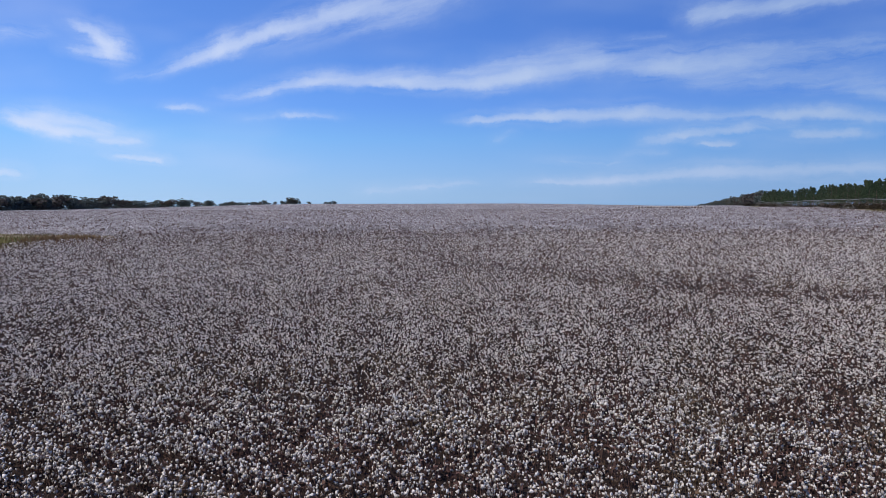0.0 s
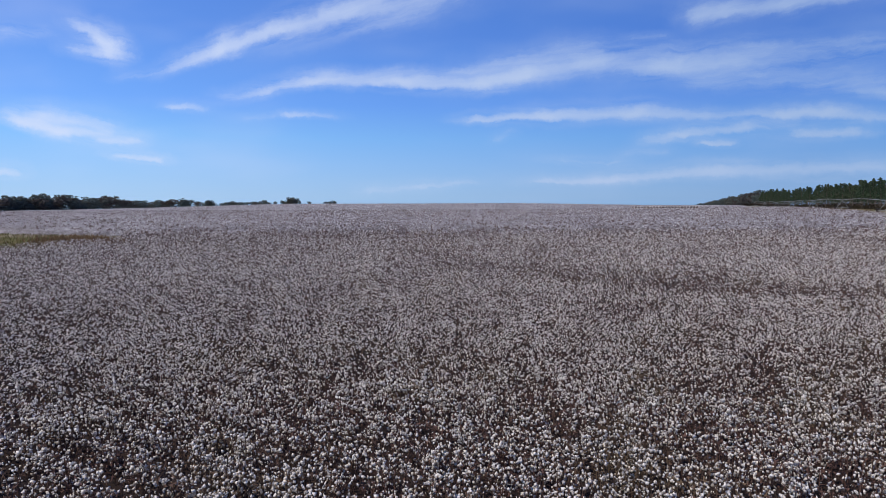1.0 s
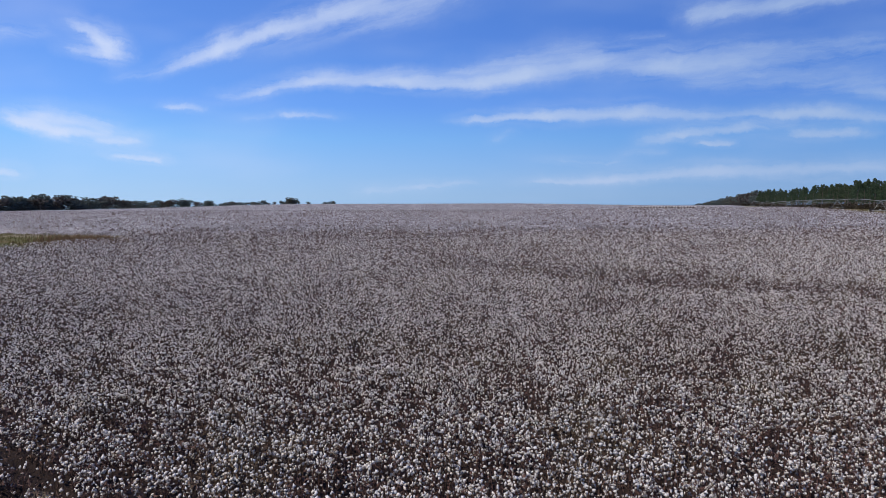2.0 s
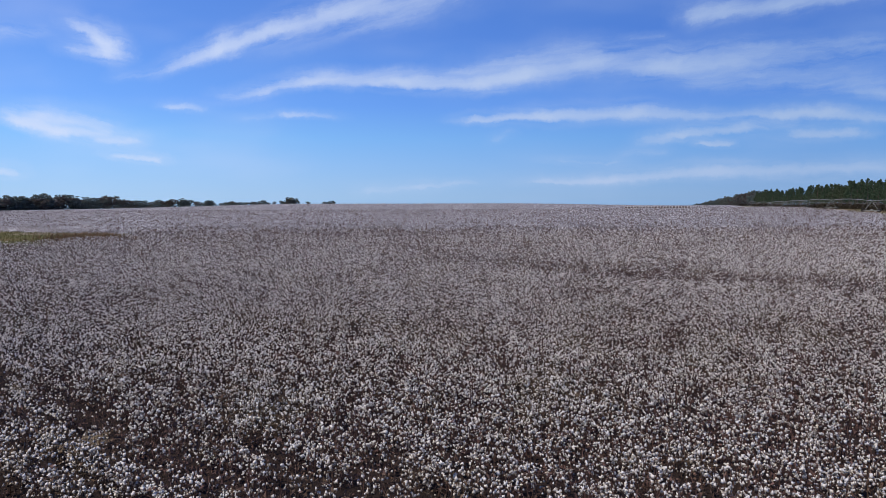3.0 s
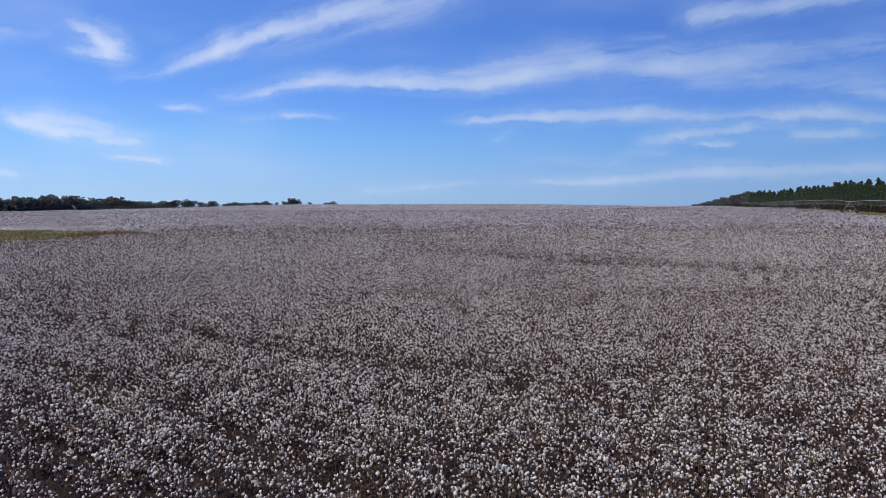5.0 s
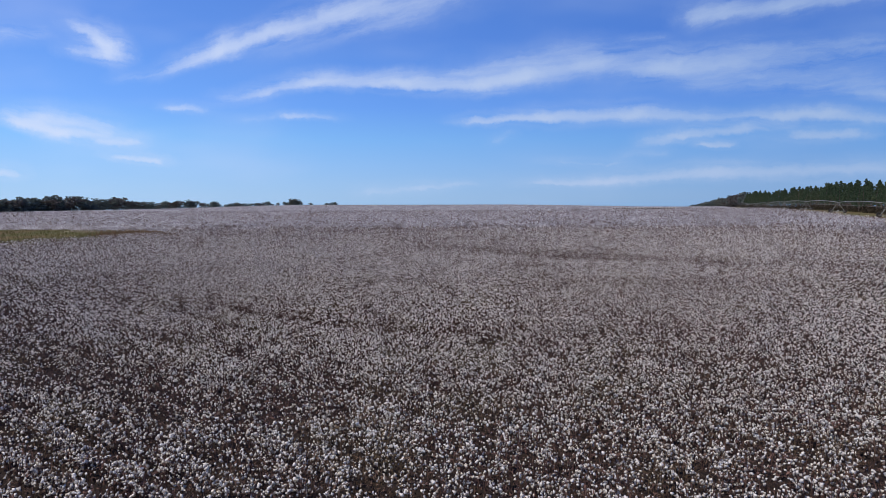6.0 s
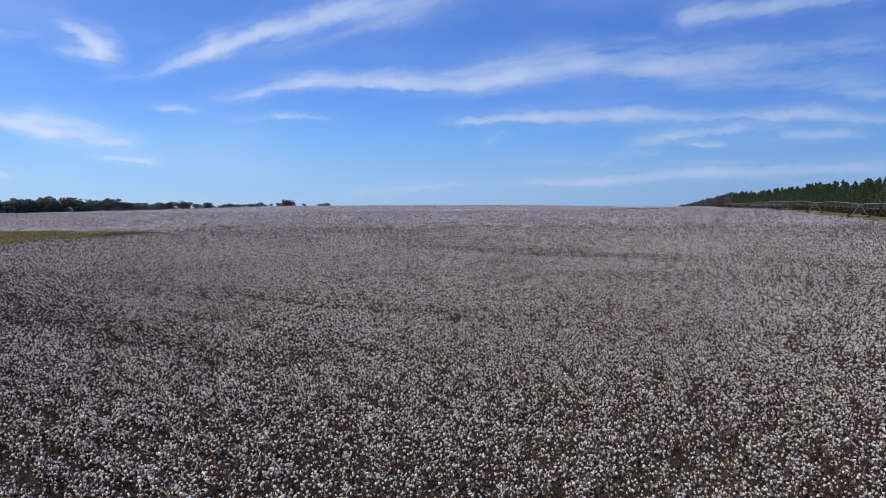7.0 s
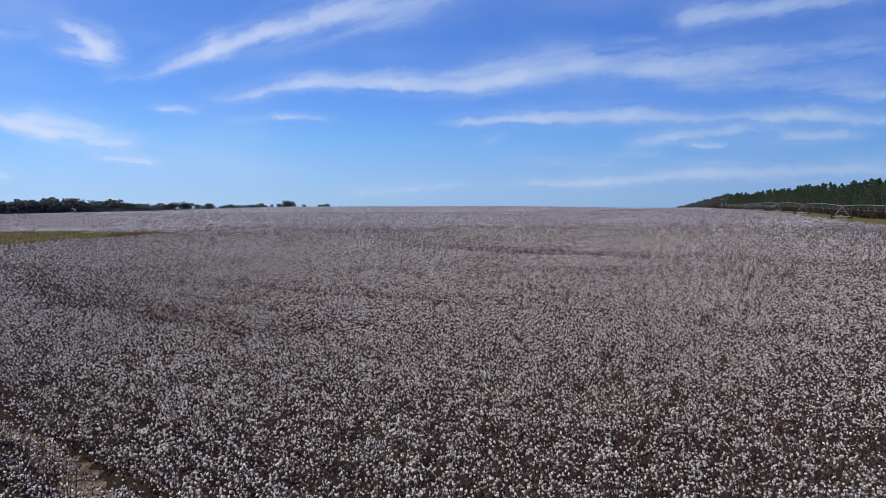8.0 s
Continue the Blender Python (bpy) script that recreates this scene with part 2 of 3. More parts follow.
def leaf_material(name, dark, light, odd, odd_share):
    mat, n = material(name)
    at = n.add("ShaderNodeNewGeometry")
    lot = n.add("ShaderNodeNewGeometry", out=8)
    tree_lot = n.add("ShaderNodeObjectInfo", out=5)
    colour = n.mix(lot, dark, light)
    colour = n.mix(n.range(tree_lot, 1.0 - odd_share, 1.0, 0.0, 0.8), colour, odd)
    colour = n.mix(n.range(n.noise(at, 0.5, 2.0), 0.35, 0.7, 0.0, 0.35), colour, light)
    finish(n, colour, 0.85, spec=0.08, through_light=0.40)
    return mat


def bark_material():
    mat, n = material("bark")
    at = n.add("ShaderNodeNewGeometry")
    colour = n.mix(n.noise(at, 5.0, 4.0), (0.07, 0.05, 0.038), (0.20, 0.155, 0.12))
    finish(n, colour, 0.9, n.noise(at, 14.0, 4.0), 0.7, 0.03)
    return mat


def metal_material(name, a, b, rough):
    mat, n = material(name)
    at = n.add("ShaderNodeNewGeometry")
    colour = n.mix(n.noise(at, 2.0, 4.0), a, b)
    finish(n, colour, rough, n.noise(at, 30.0), 0.1, 0.01, metal=0.35, spec=0.5)
    return mat


LINT, STALK, CANOPY, GROUND, BARK = lint_material(), stalk_material(), canopy_material(), ground_material(), bark_material()
NEEDLES = leaf_material("pine_needles", (0.050, 0.070, 0.039), (0.070, 0.098, 0.052), (0.082, 0.096, 0.050), 0.25)
# far broadleaves: distance haze mixed into the green, hence pale and bluish grey
HAZED_LEAVES = leaf_material("hazed_broad_leaves", (0.105, 0.122, 0.118), (0.130, 0.150, 0.130), (0.145, 0.13, 0.10), 0.25)
RUSSET = leaf_material("russet_leaves", (0.080, 0.072, 0.069), (0.130, 0.112, 0.098), (0.08, 0.065, 0.05), 0.3)
BRUSH = leaf_material("undergrowth_leaves", (0.022, 0.019, 0.013), (0.070, 0.054, 0.034), (0.10, 0.06, 0.04), 0.3)
RUSTY = metal_material("rusty_rim", (0.05, 0.035, 0.028), (0.09, 0.06, 0.045), 0.8)
STEEL = metal_material("galvanised_steel", (0.27, 0.27, 0.25), (0.40, 0.39, 0.36), 0.6)
RUBBER = metal_material("tyre_rubber", (0.02, 0.02, 0.02), (0.05, 0.045, 0.04), 0.85)

# ---- meshes ----


def mesh_of(name, verts, faces, mats, smooth=True, attributes=None):
    """A mesh from arrays: verts (n, 3) and faces (m, 3 or 4)."""
    verts, faces = np.asarray(verts, np.float32), np.asarray(faces, np.int32)
    me = bpy.data.meshes.new(name)
    k = faces.shape[1]
    me.vertices.add(len(verts))
    me.vertices.foreach_set("co", verts.ravel())
    me.loops.add(faces.size)
    me.loops.foreach_set("vertex_index", faces.ravel())
    me.polygons.add(len(faces))
    me.polygons.foreach_set("loop_start", np.arange(0, faces.size, k, dtype=np.int32))
    me.polygons.foreach_set("use_smooth", np.full(len(faces), smooth))
    for key, values in (attributes or {}).items():
        me.attributes.new(key, "FLOAT", "POINT").data.foreach_set("value", np.asarray(values, np.float32).ravel())
    me.update(calc_edges=True)
    for mat in mats if isinstance(mats, (list, tuple)) else [mats]:
        me.materials.append(mat)
    return me


def child(name, me, parent, label="", kind=""):
    ob = new(name, me)
    ob.parent = parent
    return tagged(ob, label, kind=kind)


def smooth01(v):
    v = np.clip(v, 0, 1)
    return v * v * (3 - 2 * v)


def value_noise(x, y, size, seed):
    """Soft noise from 0 to 1 on arrays, with cells of that size in metres."""
    def corner(i, j):
        h = (i.astype(np.int64) * 374761393 + j.astype(np.int64) * 668265263 + seed * 982451653) & 0xFFFFFFFF
        h = ((h ^ (h >> 13)) * 1274126177) & 0xFFFFFFFF
        return ((h ^ (h >> 16)) & 0xFFFF) / 65535.0
    gx, gy = np.asarray(x) / size, np.asarray(y) / size
    i, j = np.floor(gx), np.floor(gy)
    u, v = smooth01(gx - i), smooth01(gy - j)
    return (corner(i, j) * (1 - u) + corner(i + 1, j) * u) * (1 - v) + (corner(i, j + 1) * (1 - u) + corner(i + 1, j + 1) * u) * v


def cloudy(x, y, size, seed):
    return 0.5 * value_noise(x, y, size, seed) + 0.3 * value_noise(x, y, size / 2.3, seed + 1) + 0.2 * value_noise(x, y, size / 5.1, seed + 2)


# ---- the lie of the land ----


def terrain(x, y):
    """A broad flat rise that falls off beyond the crest and towards the woods on the west side."""
    x, y = np.asarray(x, float), np.asarray(y, float)
    west = -5.4 * smooth01((-x - 110) / 230) * smooth01((y - 170) / 330)
    rise = 0.7 * smooth01((x - 40) / 80) * (1 - smooth01((y - 240) / 200)) * (1 - smooth01((x - 240) / 200))
    east = -2.2 * smooth01((x - 50) / 160) * smooth01((y - 230) / 230)
    d = np.maximum(0, y - 520)
    crest = -0.025 * d * d / (d + 60)
    return west + east + rise + crest - 0.02 * np.maximum(0, np.abs(x) - 900) + 0.05 * (cloudy(x, y, 40, 5) - 0.5)


ACROSS = np.array((0.613, 0.79))  # square to the rows
PIVOT_A, PIVOT_WAY = np.array((141.8, 199.0)), np.array((0.336, 0.942))  # line of the irrigation machine
PIVOT_SIDE = np.array((0.942, -0.336))


def east_of_pivot(x, y):
    return (x - PIVOT_A[0]) * PIVOT_SIDE[0] + (y - PIVOT_A[1]) * PIVOT_SIDE[1]


def near_line(x, y, line):
    """Distance from a polyline."""
    best = np.full(np.shape(x), 1e9)
    for (ax, ay), (bx, by) in zip(line[:-1], line[1:]):
        dx, dy = bx - ax, by - ay
        t = np.clip(((x - ax) * dx + (y - ay) * dy) / (dx * dx + dy * dy), 0, 1)
        best = np.minimum(best, np.hypot(x - ax - t * dx, y - ay - t * dy))
    return best


GRASS_EDGE = [(-44, 85), (-43.5, 79), (-46.5, 73), (-49.5, 67.5), (-53, 60.5), (-57, 53), (-80, 43), (-104, 48), (-112, 80), (-96, 104), (-78, 106), (-62, 101.5), (-51, 95)]


def in_grass_patch(x, y):
    """Signed depth into the bare grassy hollow, in metres."""
    inside = np.zeros(np.shape(x), bool)
    pts = GRASS_EDGE
    for (ax, ay), (bx, by) in zip(pts, pts[1:] + pts[:1]):
        cross = (ay > y) != (by > y)
        inside ^= cross & (x < (bx - ax) * (y - ay) / (by - ay + 1e-9) + ax)
    d = near_line(x, y, pts + pts[:1])
    return np.where(inside, d, -d)


# wheel tracks through the crop: line, half width, how bare
TRACKS = [
    ([(-30, 21.5), (-13.5, 11), (-7.6, 7.6), (-3.8, 5.4), (1, 2.5), (5, -0.3), (9.5, -2.2), (24, -12)], 0.32, 0.45),
    ([(-16, 11), (-10, 6.2), (-7, 3.4), (-5.5, 2.0)], 0.33, 0.66),
    ([(-20, 8), (-8.8, 1.0), (-5.8, -0.7), (-3.3, -3.3), (4, -9)], 0.33, 0.66),
    ([(-34, 3.2), (-20, -8.8), (-8.6, -18.4), (-6.1, -20.3), (-4.15, -21.8), (-2.6, -23.1), (-1.5, -24.1), (4.4, -30)], 0.24, 1.0),
    ([(-7.7, 7.6), (-6.9, 7.0)], 0.24, 0.9),
    ([(-60, 176), (-51, 181), (-13, 149), (20, 128)], 0.8, 0.7),
    ([(80.5, 265), (107, 259.5)], 1.2, 0.9),
]
# long thin places that follow the lie of the land: line, half width, how thin
THIN_LINES = [
    ([(-4, 61), (0.9, 54.9), (3.7, 49), (7, 43.8)], 1.6, 0.45),
    ([(3.7, 46.5), (7.5, 42), (11, 38.4), (15, 35.6), (20.5, 32.6), (26, 30)], 2.8, 0.52),
    ([(24, 31), (29, 28.8), (36.4, 24.2), (46, 18)], 1.4, 0.55),
    ([(-32.9, 22.2), (-22, 6), (-17, 1.8), (-13.0, -0.7), (-8.4, -3.0), (-4, -6.5)], 1.1, 0.50),
    ([(-14.1, 12.3), (-10.7, 8.4), (-8.8, 6.8)], 0.35, 0.7),
    ([(-10.9, 11.3), (-7.3, 7.7), (-5.0, 5.2), (-3.2, 4.2), (-1.4, 2.7)], 0.45, 0.75),
    ([(-9.0, 3.0), (-7.4, 1.8), (-6.3, 0.9), (-5.1, -0.1)], 0.28, 0.85),
    ([(-8.6, 1.6), (-7.2, 0.5), (-5.8, -0.6), (-4.6, -1.6)], 0.28, 0.85),
    ([(-4.6, 0.5), (-3.6, -0.3), (-3.0, -0.9), (-1.8, -1.9)], 0.28, 0.85),
]
# thin, brown places: middle, half sizes, turn in degrees, how thin
THIN = [
    (-9.0, -20.0, 6.5, 5.0, -30, 0.50), 
    (0.0, -20.0, 34, 15, 0, 0.22),
    (15.5, 33.5, 7, 2.2, -25, 0.6), (8.5, 26.8, 1.8, 0.8, -10, 0.7), (-16.5, 3.5, 3.0, 1.2, -30, 0.6), (9.5, -21.4, 4.5, 0.7, -5, 0.4),
    (-13.5, -1.0, 9.0, 1.6, -33, 0.75), (-3.0, -7.6, 3.5, 1.2, -15, 0.6), (-36, 22, 6, 2, -20, 0.7),
    (12.5, -21.8, 4.0, 1.3, -8, 0.5), (6.4, -21.4, 1.3, 0.6, 0, 0.6), (-7.2, 7.2, 1.0, 0.5, -40, 0.7),
    (2.5, 1.5, 5.5, 1.3, -30, 0.5), (-2.0, 4.2, 7.0, 1.4, -33, 0.3), (8.0, -1.2, 6.0, 1.5, -15, 0.35), (80, 82, 14, 9, -20, 0.45), (-30, 120, 25, 4, 5, 0.4),
]


def bareness(x, y):
    """0 in full crop, 1 where nothing stands."""
    x, y = np.asarray(x, float), np.asarray(y, float)
    wx, wy = x + 1.6 * (value_noise(x, y, 2.3, 31) - 0.5), y + 1.6 * (value_noise(x, y, 2.3, 32) - 0.5)
    bare = 0.25 * smooth01((cloudy(x, y, 9, 11) - 0.50) / 0.25)
    for cx, cy, a, b, turn, amount in THIN:
        c, s = math.cos(radians(turn)), math.sin(radians(turn))
        u, v = ((wx - cx) * c + (wy - cy) * s) / a, (-(wx - cx) * s + (wy - cy) * c) / b
        bare = np.maximum(bare, amount * smooth01(1.5 - np.hypot(u, v)))
    wx, wy = wx + 5.0 * (cloudy(x, y, 8, 35) - 0.5) * smooth01(y / 30), wy + 6.0 * (cloudy(x, y, 8, 36) - 0.5) * smooth01(y / 30)
    for line, half, amount in THIN_LINES:
        bare = np.maximum(bare, amount * smooth01(1.6 - near_line(wx, wy, line) / half))
    return np.maximum(bare, worn(x, y))


def worn(x, y):
    """How far a wheel track has cleared the crop, 0 to 1."""
    x, y = np.asarray(x, float), np.asarray(y, float)
    wx, wy = x + 0.55 * (value_noise(x, y, 1.6, 33) - 0.5), y + 0.55 * (value_noise(x, y, 1.6, 34) - 0.5)
    bare = np.zeros(np.shape(x))
    for line, half, amount in TRACKS:
        bare = np.maximum(bare, amount * smooth01(1.6 - near_line(wx, wy, line) / half))
    return bare


def cropped(x, y):
    """1 on the sown field, 0 off it."""
    wob = 3.0 * (value_noise(x, y, 6, 41) - 0.5)
    field = smooth01((-7.0 - east_of_pivot(x, y) + wob) / 1.5)
    return field * smooth01((0.6 - in_grass_patch(x, y) + 0.8 * wob) / 1.5)


def stretched(lo, hi, step, far_lo, far_hi, grow):
    """Places along an axis, even between lo and hi and ever wider apart beyond."""
    mid = list(np.arange(lo, hi, step))
    up, d = [hi], step
    while up[-1] < far_hi:
        d *= grow
        up.append(up[-1] + d)
    down, d = [lo - step], step
    while down[-1] > far_lo:
        d *= grow
        down.append(down[-1] - d)
    return np.array(down[::-1] + mid + up)


def sheet(xs, ys):
    gx, gy = np.meshgrid(xs, ys)
    w, h = len(xs), len(ys)
    i = (np.arange(h - 1)[:, None] * w + np.arange(w - 1)[None, :]).ravel()
    return gx.ravel(), gy.ravel(), np.stack([i, i + 1, i + w + 1, i + w], 1)


def build_ground():
    gx, gy, faces = sheet(stretched(-20, 14, 0.5, -4700, 4700, 1.12), stretched(-30, 14, 0.5, -1500, 4700, 1.11))
    gz = terrain(gx, gy) + 0.04 * (value_noise(gx, gy, 1.7, 3) - 0.5)
    off = np.maximum(1 - cropped(gx, gy), 0.52 * smooth01((worn(gx, gy) - 0.5) / 0.3))
    me = mesh_of("ground", np.stack([gx, gy, gz], 1), faces, GROUND, attributes={"grassy": np.clip(off * 1.3, 0, 1)})
    tagged(new("ground", me), "sandy brown soil with dry yellow-green grass at the field margins", "ground", kind="structure")


build_ground()

# ---- the cotton crop ----
field = tagged(new("cotton_field"), "ripe cotton crop with open white bolls on dry brown stalks", "cotton field", kind="stuff")
rng = np.random.default_rng(7)


def build_canopy():
    """The tangle of stalks as a rough sheet, covered in lint where it lies far off, coloured as shade where near."""
    xs, ys = stretched(-32, 38, 0.50, -420, 330, 1.055), stretched(-32, 55, 0.50, -120, 640, 1.04)
    gx, gy, faces = sheet(xs, ys)
    gx = gx + 0.10 * (value_noise(gx, gy, 0.3, 51) - 0.5)
    crop, bare = cropped(gx, gy), bareness(gx, gy)
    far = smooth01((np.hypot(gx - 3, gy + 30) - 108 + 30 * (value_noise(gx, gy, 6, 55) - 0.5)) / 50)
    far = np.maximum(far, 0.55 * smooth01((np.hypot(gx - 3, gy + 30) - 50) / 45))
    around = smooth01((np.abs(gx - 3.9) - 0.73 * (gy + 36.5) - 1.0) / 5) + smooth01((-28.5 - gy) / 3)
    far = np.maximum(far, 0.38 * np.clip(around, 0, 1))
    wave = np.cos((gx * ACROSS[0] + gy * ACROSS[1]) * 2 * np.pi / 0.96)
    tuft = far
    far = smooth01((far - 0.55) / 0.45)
    near_z = 0.16 + 0.10 * wave + 0.20 * (value_noise(gx, gy, 0.7, 52) - 0.5) + rng.uniform(-0.12, 0.12, len(gx))
    far_z = 0.78 + 0.35 * (value_noise(gx, gy, 1.1, 53) - 0.5) + 0.25 * (cloudy(gx, gy, 7, 54) - 0.5)
    gz = near_z * (1 - far) + far_z * far
    gz = gz * crop - 0.35 * (1 - smooth01(crop * 3)) - 0.7 * smooth01((worn(gx, gy) - 0.58) / 0.2)
    west_edge = gx > -372 + 0.35 * np.maximum(0, gy - 400)
    keep = (crop.reshape(-1) > 0.02) & west_edge
    ok = keep[faces].any(1)
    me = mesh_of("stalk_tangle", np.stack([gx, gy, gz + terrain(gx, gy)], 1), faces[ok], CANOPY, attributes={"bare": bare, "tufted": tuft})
    child("stalk_tangle", me, field, "dense dry brown cotton stalks with lint, shade between plants painted in near by", "stuff")


def lump_size(d):
    """Lint that hangs together in one lump, coarser with distance from the flown strip."""
    return np.interp(d, (18, 42, 95), (0.0345, 0.050, 0.072))


def scrap_size(d):
    return np.interp(d, (18, 42, 95), (0.044, 0.078, 0.15))


def scatter(density, inside, thin_out=None, sparse=True):
    """Plant places in loose rows over the near part of the field, where inside(x, y, depth) holds."""
    x0, x1, y0, y1 = -95.0, 100.0, -29.0, 100.0
    count = int((x1 - x0) * (y1 - y0) * density)
    x, y = rng.uniform(x0, x1, count), rng.uniform(y0, y1, count)
    across = x * ACROSS[0] + y * ACROSS[1]
    shift = (np.round(across / 0.96) * 0.96 - across) * rng.uniform(0.15, 0.8, count)
    x, y = x + ACROSS[0] * shift, y + ACROSS[1] * shift
    wedge = np.abs(x - 3.9) < 0.73 * (y + 36.5) + 1.5
    side = np.abs(x - 2.5) / 0.72
    depth = np.maximum(np.maximum(10.0, side), y)
    ok = wedge & inside(depth * rng.uniform(0.84, 1.19, count))
    if thin_out:
        ok &= rng.uniform(0, 1, count) < thin_out(depth) / density
    x, y, depth = x[ok], y[ok], depth[ok]
    bare = bareness(x, y)
    stand = ((1 - bare) ** 1.3 if sparse else 1 - smooth01((bare - 0.75) / 0.2)) * cropped(x, y)
    ok = rng.uniform(0, 1, len(x)) < 0.20 * (stand > 0.08) + 0.80 * stand
    return x[ok], y[ok], depth[ok]


TETRA = (np.array([(0.94, 0, -0.33), (-0.47, 0.82, -0.33), (-0.47, -0.82, -0.33), (0, 0, 1)], float), np.array([(0, 1, 3), (1, 2, 3), (2, 0, 3), (0, 2, 1)]))
BIPYRAMID = (np.array([(1, 0, 0), (-0.5, 0.87, 0), (-0.5, -0.87, 0), (0, 0, 1), (0, 0, -1)], float),
             np.array([(0, 1, 3), (1, 2, 3), (2, 0, 3), (1, 0, 4), (2, 1, 4), (0, 2, 4)]))
OCTA = (np.array([(1, 0, 0), (0, 1, 0), (-1, 0, 0), (0, -1, 0), (0, 0, 1), (0, 0, -1)], float),
        np.array([(0, 1, 4), (1, 2, 4), (2, 3, 4), (3, 0, 4), (1, 0, 5), (2, 1, 5), (3, 2, 5), (0, 3, 5)]))


def tufts(shape, x, y, z, radius, rough):
    """Lumps of lint, each one a little different."""
    v, f = shape
    n = len(x)
    p = v[None] * (1 + rng.uniform(-rough, rough, (n, len(v), 1)))
    quat = rng.normal(0, 1, (n, 4))
    w, a, b, c = (quat / np.linalg.norm(quat, axis=1, keepdims=True)).T
    spin = np.stack([1 - 2 * (b * b + c * c), 2 * (a * b - w * c), 2 * (a * c + w * b), 2 * (a * b + w * c), 1 - 2 * (a * a + c * c), 2 * (b * c - w * a),
                     2 * (a * c - w * b), 2 * (b * c + w * a), 1 - 2 * (a * a + b * b)], 1).reshape(n, 3, 3)
    p = np.einsum("nij,nkj->nki", spin, p)
    p = p * np.stack([rng.uniform(0.8, 1.2, n), rng.uniform(0.8, 1.2, n), rng.uniform(0.9, 1.35, n)], 1)[:, None, :] * radius[:, None, None]
    q = p + np.stack([x, y, z], 1)[:, None, :]
    return q.reshape(-1, 3), (f[None] + (np.arange(n) * len(v))[:, None, None]).reshape(-1, 3)


def twigs(a, b, ra, rb):
    """Three-sided tapering twigs from points a to points b."""
    n = len(a)
    way = (b - a) / np.maximum(np.linalg.norm(b - a, axis=1, keepdims=True), 1e-6)
    side = np.cross(way, np.array([0.37, 0.61, 0.2]))
    side /= np.linalg.norm(side, axis=1, keepdims=True)
    other = np.cross(way, side)
    rings = []
    for p, r in ((a, ra), (b, rb)):
        for k in range(3):
            ang = k * 2 * math.pi / 3
            rings.append(p + (side * math.cos(ang) + other * math.sin(ang)) * r[:, None])
    v = np.stack(rings, 1).reshape(-1, 3)
    quad = np.array([(0, 1, 4, 3), (1, 2, 5, 4), (2, 0, 3, 5)])
    return v, (quad[None] + (np.arange(n) * 6)[:, None, None]).reshape(-1, 4)


def plants(inside, cover, bolls, branches, shape, label, round_off=False):
    """Bolls so many that count times size squared follows cover(depth), with stalks where they show."""
    def per_area(d):
        return cover(d) / lump_size(d) ** 2 / (bolls * 0.85)

    x, y, depth = scatter(per_area(np.arange(10.0, 96.0) if round_off else np.arange(16.0, 96.0)).max(), inside, per_area)
    n = len(x)
    tall = (0.72 + 0.30 * cloudy(x, y, 5, 61) + rng.uniform(-0.10, 0.12, n)) * (1 - 0.25 * bareness(x, y))
    base = np.stack([x, y, terrain(x, y)], 1)
    lean = np.stack([rng.normal(0, 0.07, n), rng.normal(0, 0.07, n), tall], 1)
    if branches >= 0:
        sa, sb = [base], [base + lean]
        thick = [np.full(n, 0.009)]
        for _ in range(branches):
            h = rng.uniform(0.25, 0.85, n)
            out = rng.uniform(0, 2 * np.pi, n)
            reach = rng.uniform(0.12, 0.30, n)
            p = base + lean * h[:, None]
            sa.append(p)
            sb.append(p + np.stack([np.cos(out) * reach, np.sin(out) * reach, rng.uniform(0.0, 0.16, n)], 1))
            thick.append(np.full(n, 0.006))
        a, b, r = np.concatenate(sa), np.concatenate(sb), np.concatenate(thick)
        v, f = twigs(a, b, r * 1.2, r * 0.6)
        child("stalks", mesh_of("stalks", v, f, STALK), field, "thin dry brown stalks and branches", "stuff")
    who = np.repeat(np.arange(n), bolls)
    who = who[rng.uniform(0, 1, len(who)) < 0.85]
    m = len(who)
    h = 1 - 0.62 * rng.uniform(0, 1, m) ** 1.5
    out, reach = rng.uniform(0, 2 * np.pi, m), rng.uniform(0.02, 0.29, m) * (1.3 - 0.6 * h)
    p = base[who] + lean[who] * h[:, None]
    radius = rng.uniform(0.60, 1.32, m) * lump_size(depth)[who]
    v, f = tufts(shape, p[:, 0] + np.cos(out) * reach, p[:, 1] + np.sin(out) * reach, p[:, 2], radius, 0.45)
    child("bolls", mesh_of("bolls", v, f, LINT, smooth=round_off), field, label, "stuff")


def dry_leaves(inside, most, cover, top=0.98):
    """Curled brown leaves and burs among the stalks, one folded scrap each."""
    x, y, depth = scatter(most, inside, lambda d: cover(d) / scrap_size(d) ** 2, False)
    size = scrap_size(depth)[:, None]
    n = len(x)
    z = terrain(x, y) + top * (0.06 + 0.94 * rng.uniform(0, 1, n) ** 0.7) * (0.82 + 0.25 * cloudy(x, y, 5, 61))
    p = np.stack([x, y, z], 1)
    a = rng.normal(0, 1, (n, 3)) * size * np.array([0.6, 0.6, 1.25])
    b = rng.normal(0, 1, (n, 3)) * size * np.array([0.7, 0.7, 0.6])
    v = np.stack([p, p + a, p + b], 1).reshape(-1, 3)
    child("dry_leaves", mesh_of("dry_leaves", v, np.arange(n * 3).reshape(-1, 3), STALK, smooth=False), field, "curled dry brown leaves and burs", "stuff")


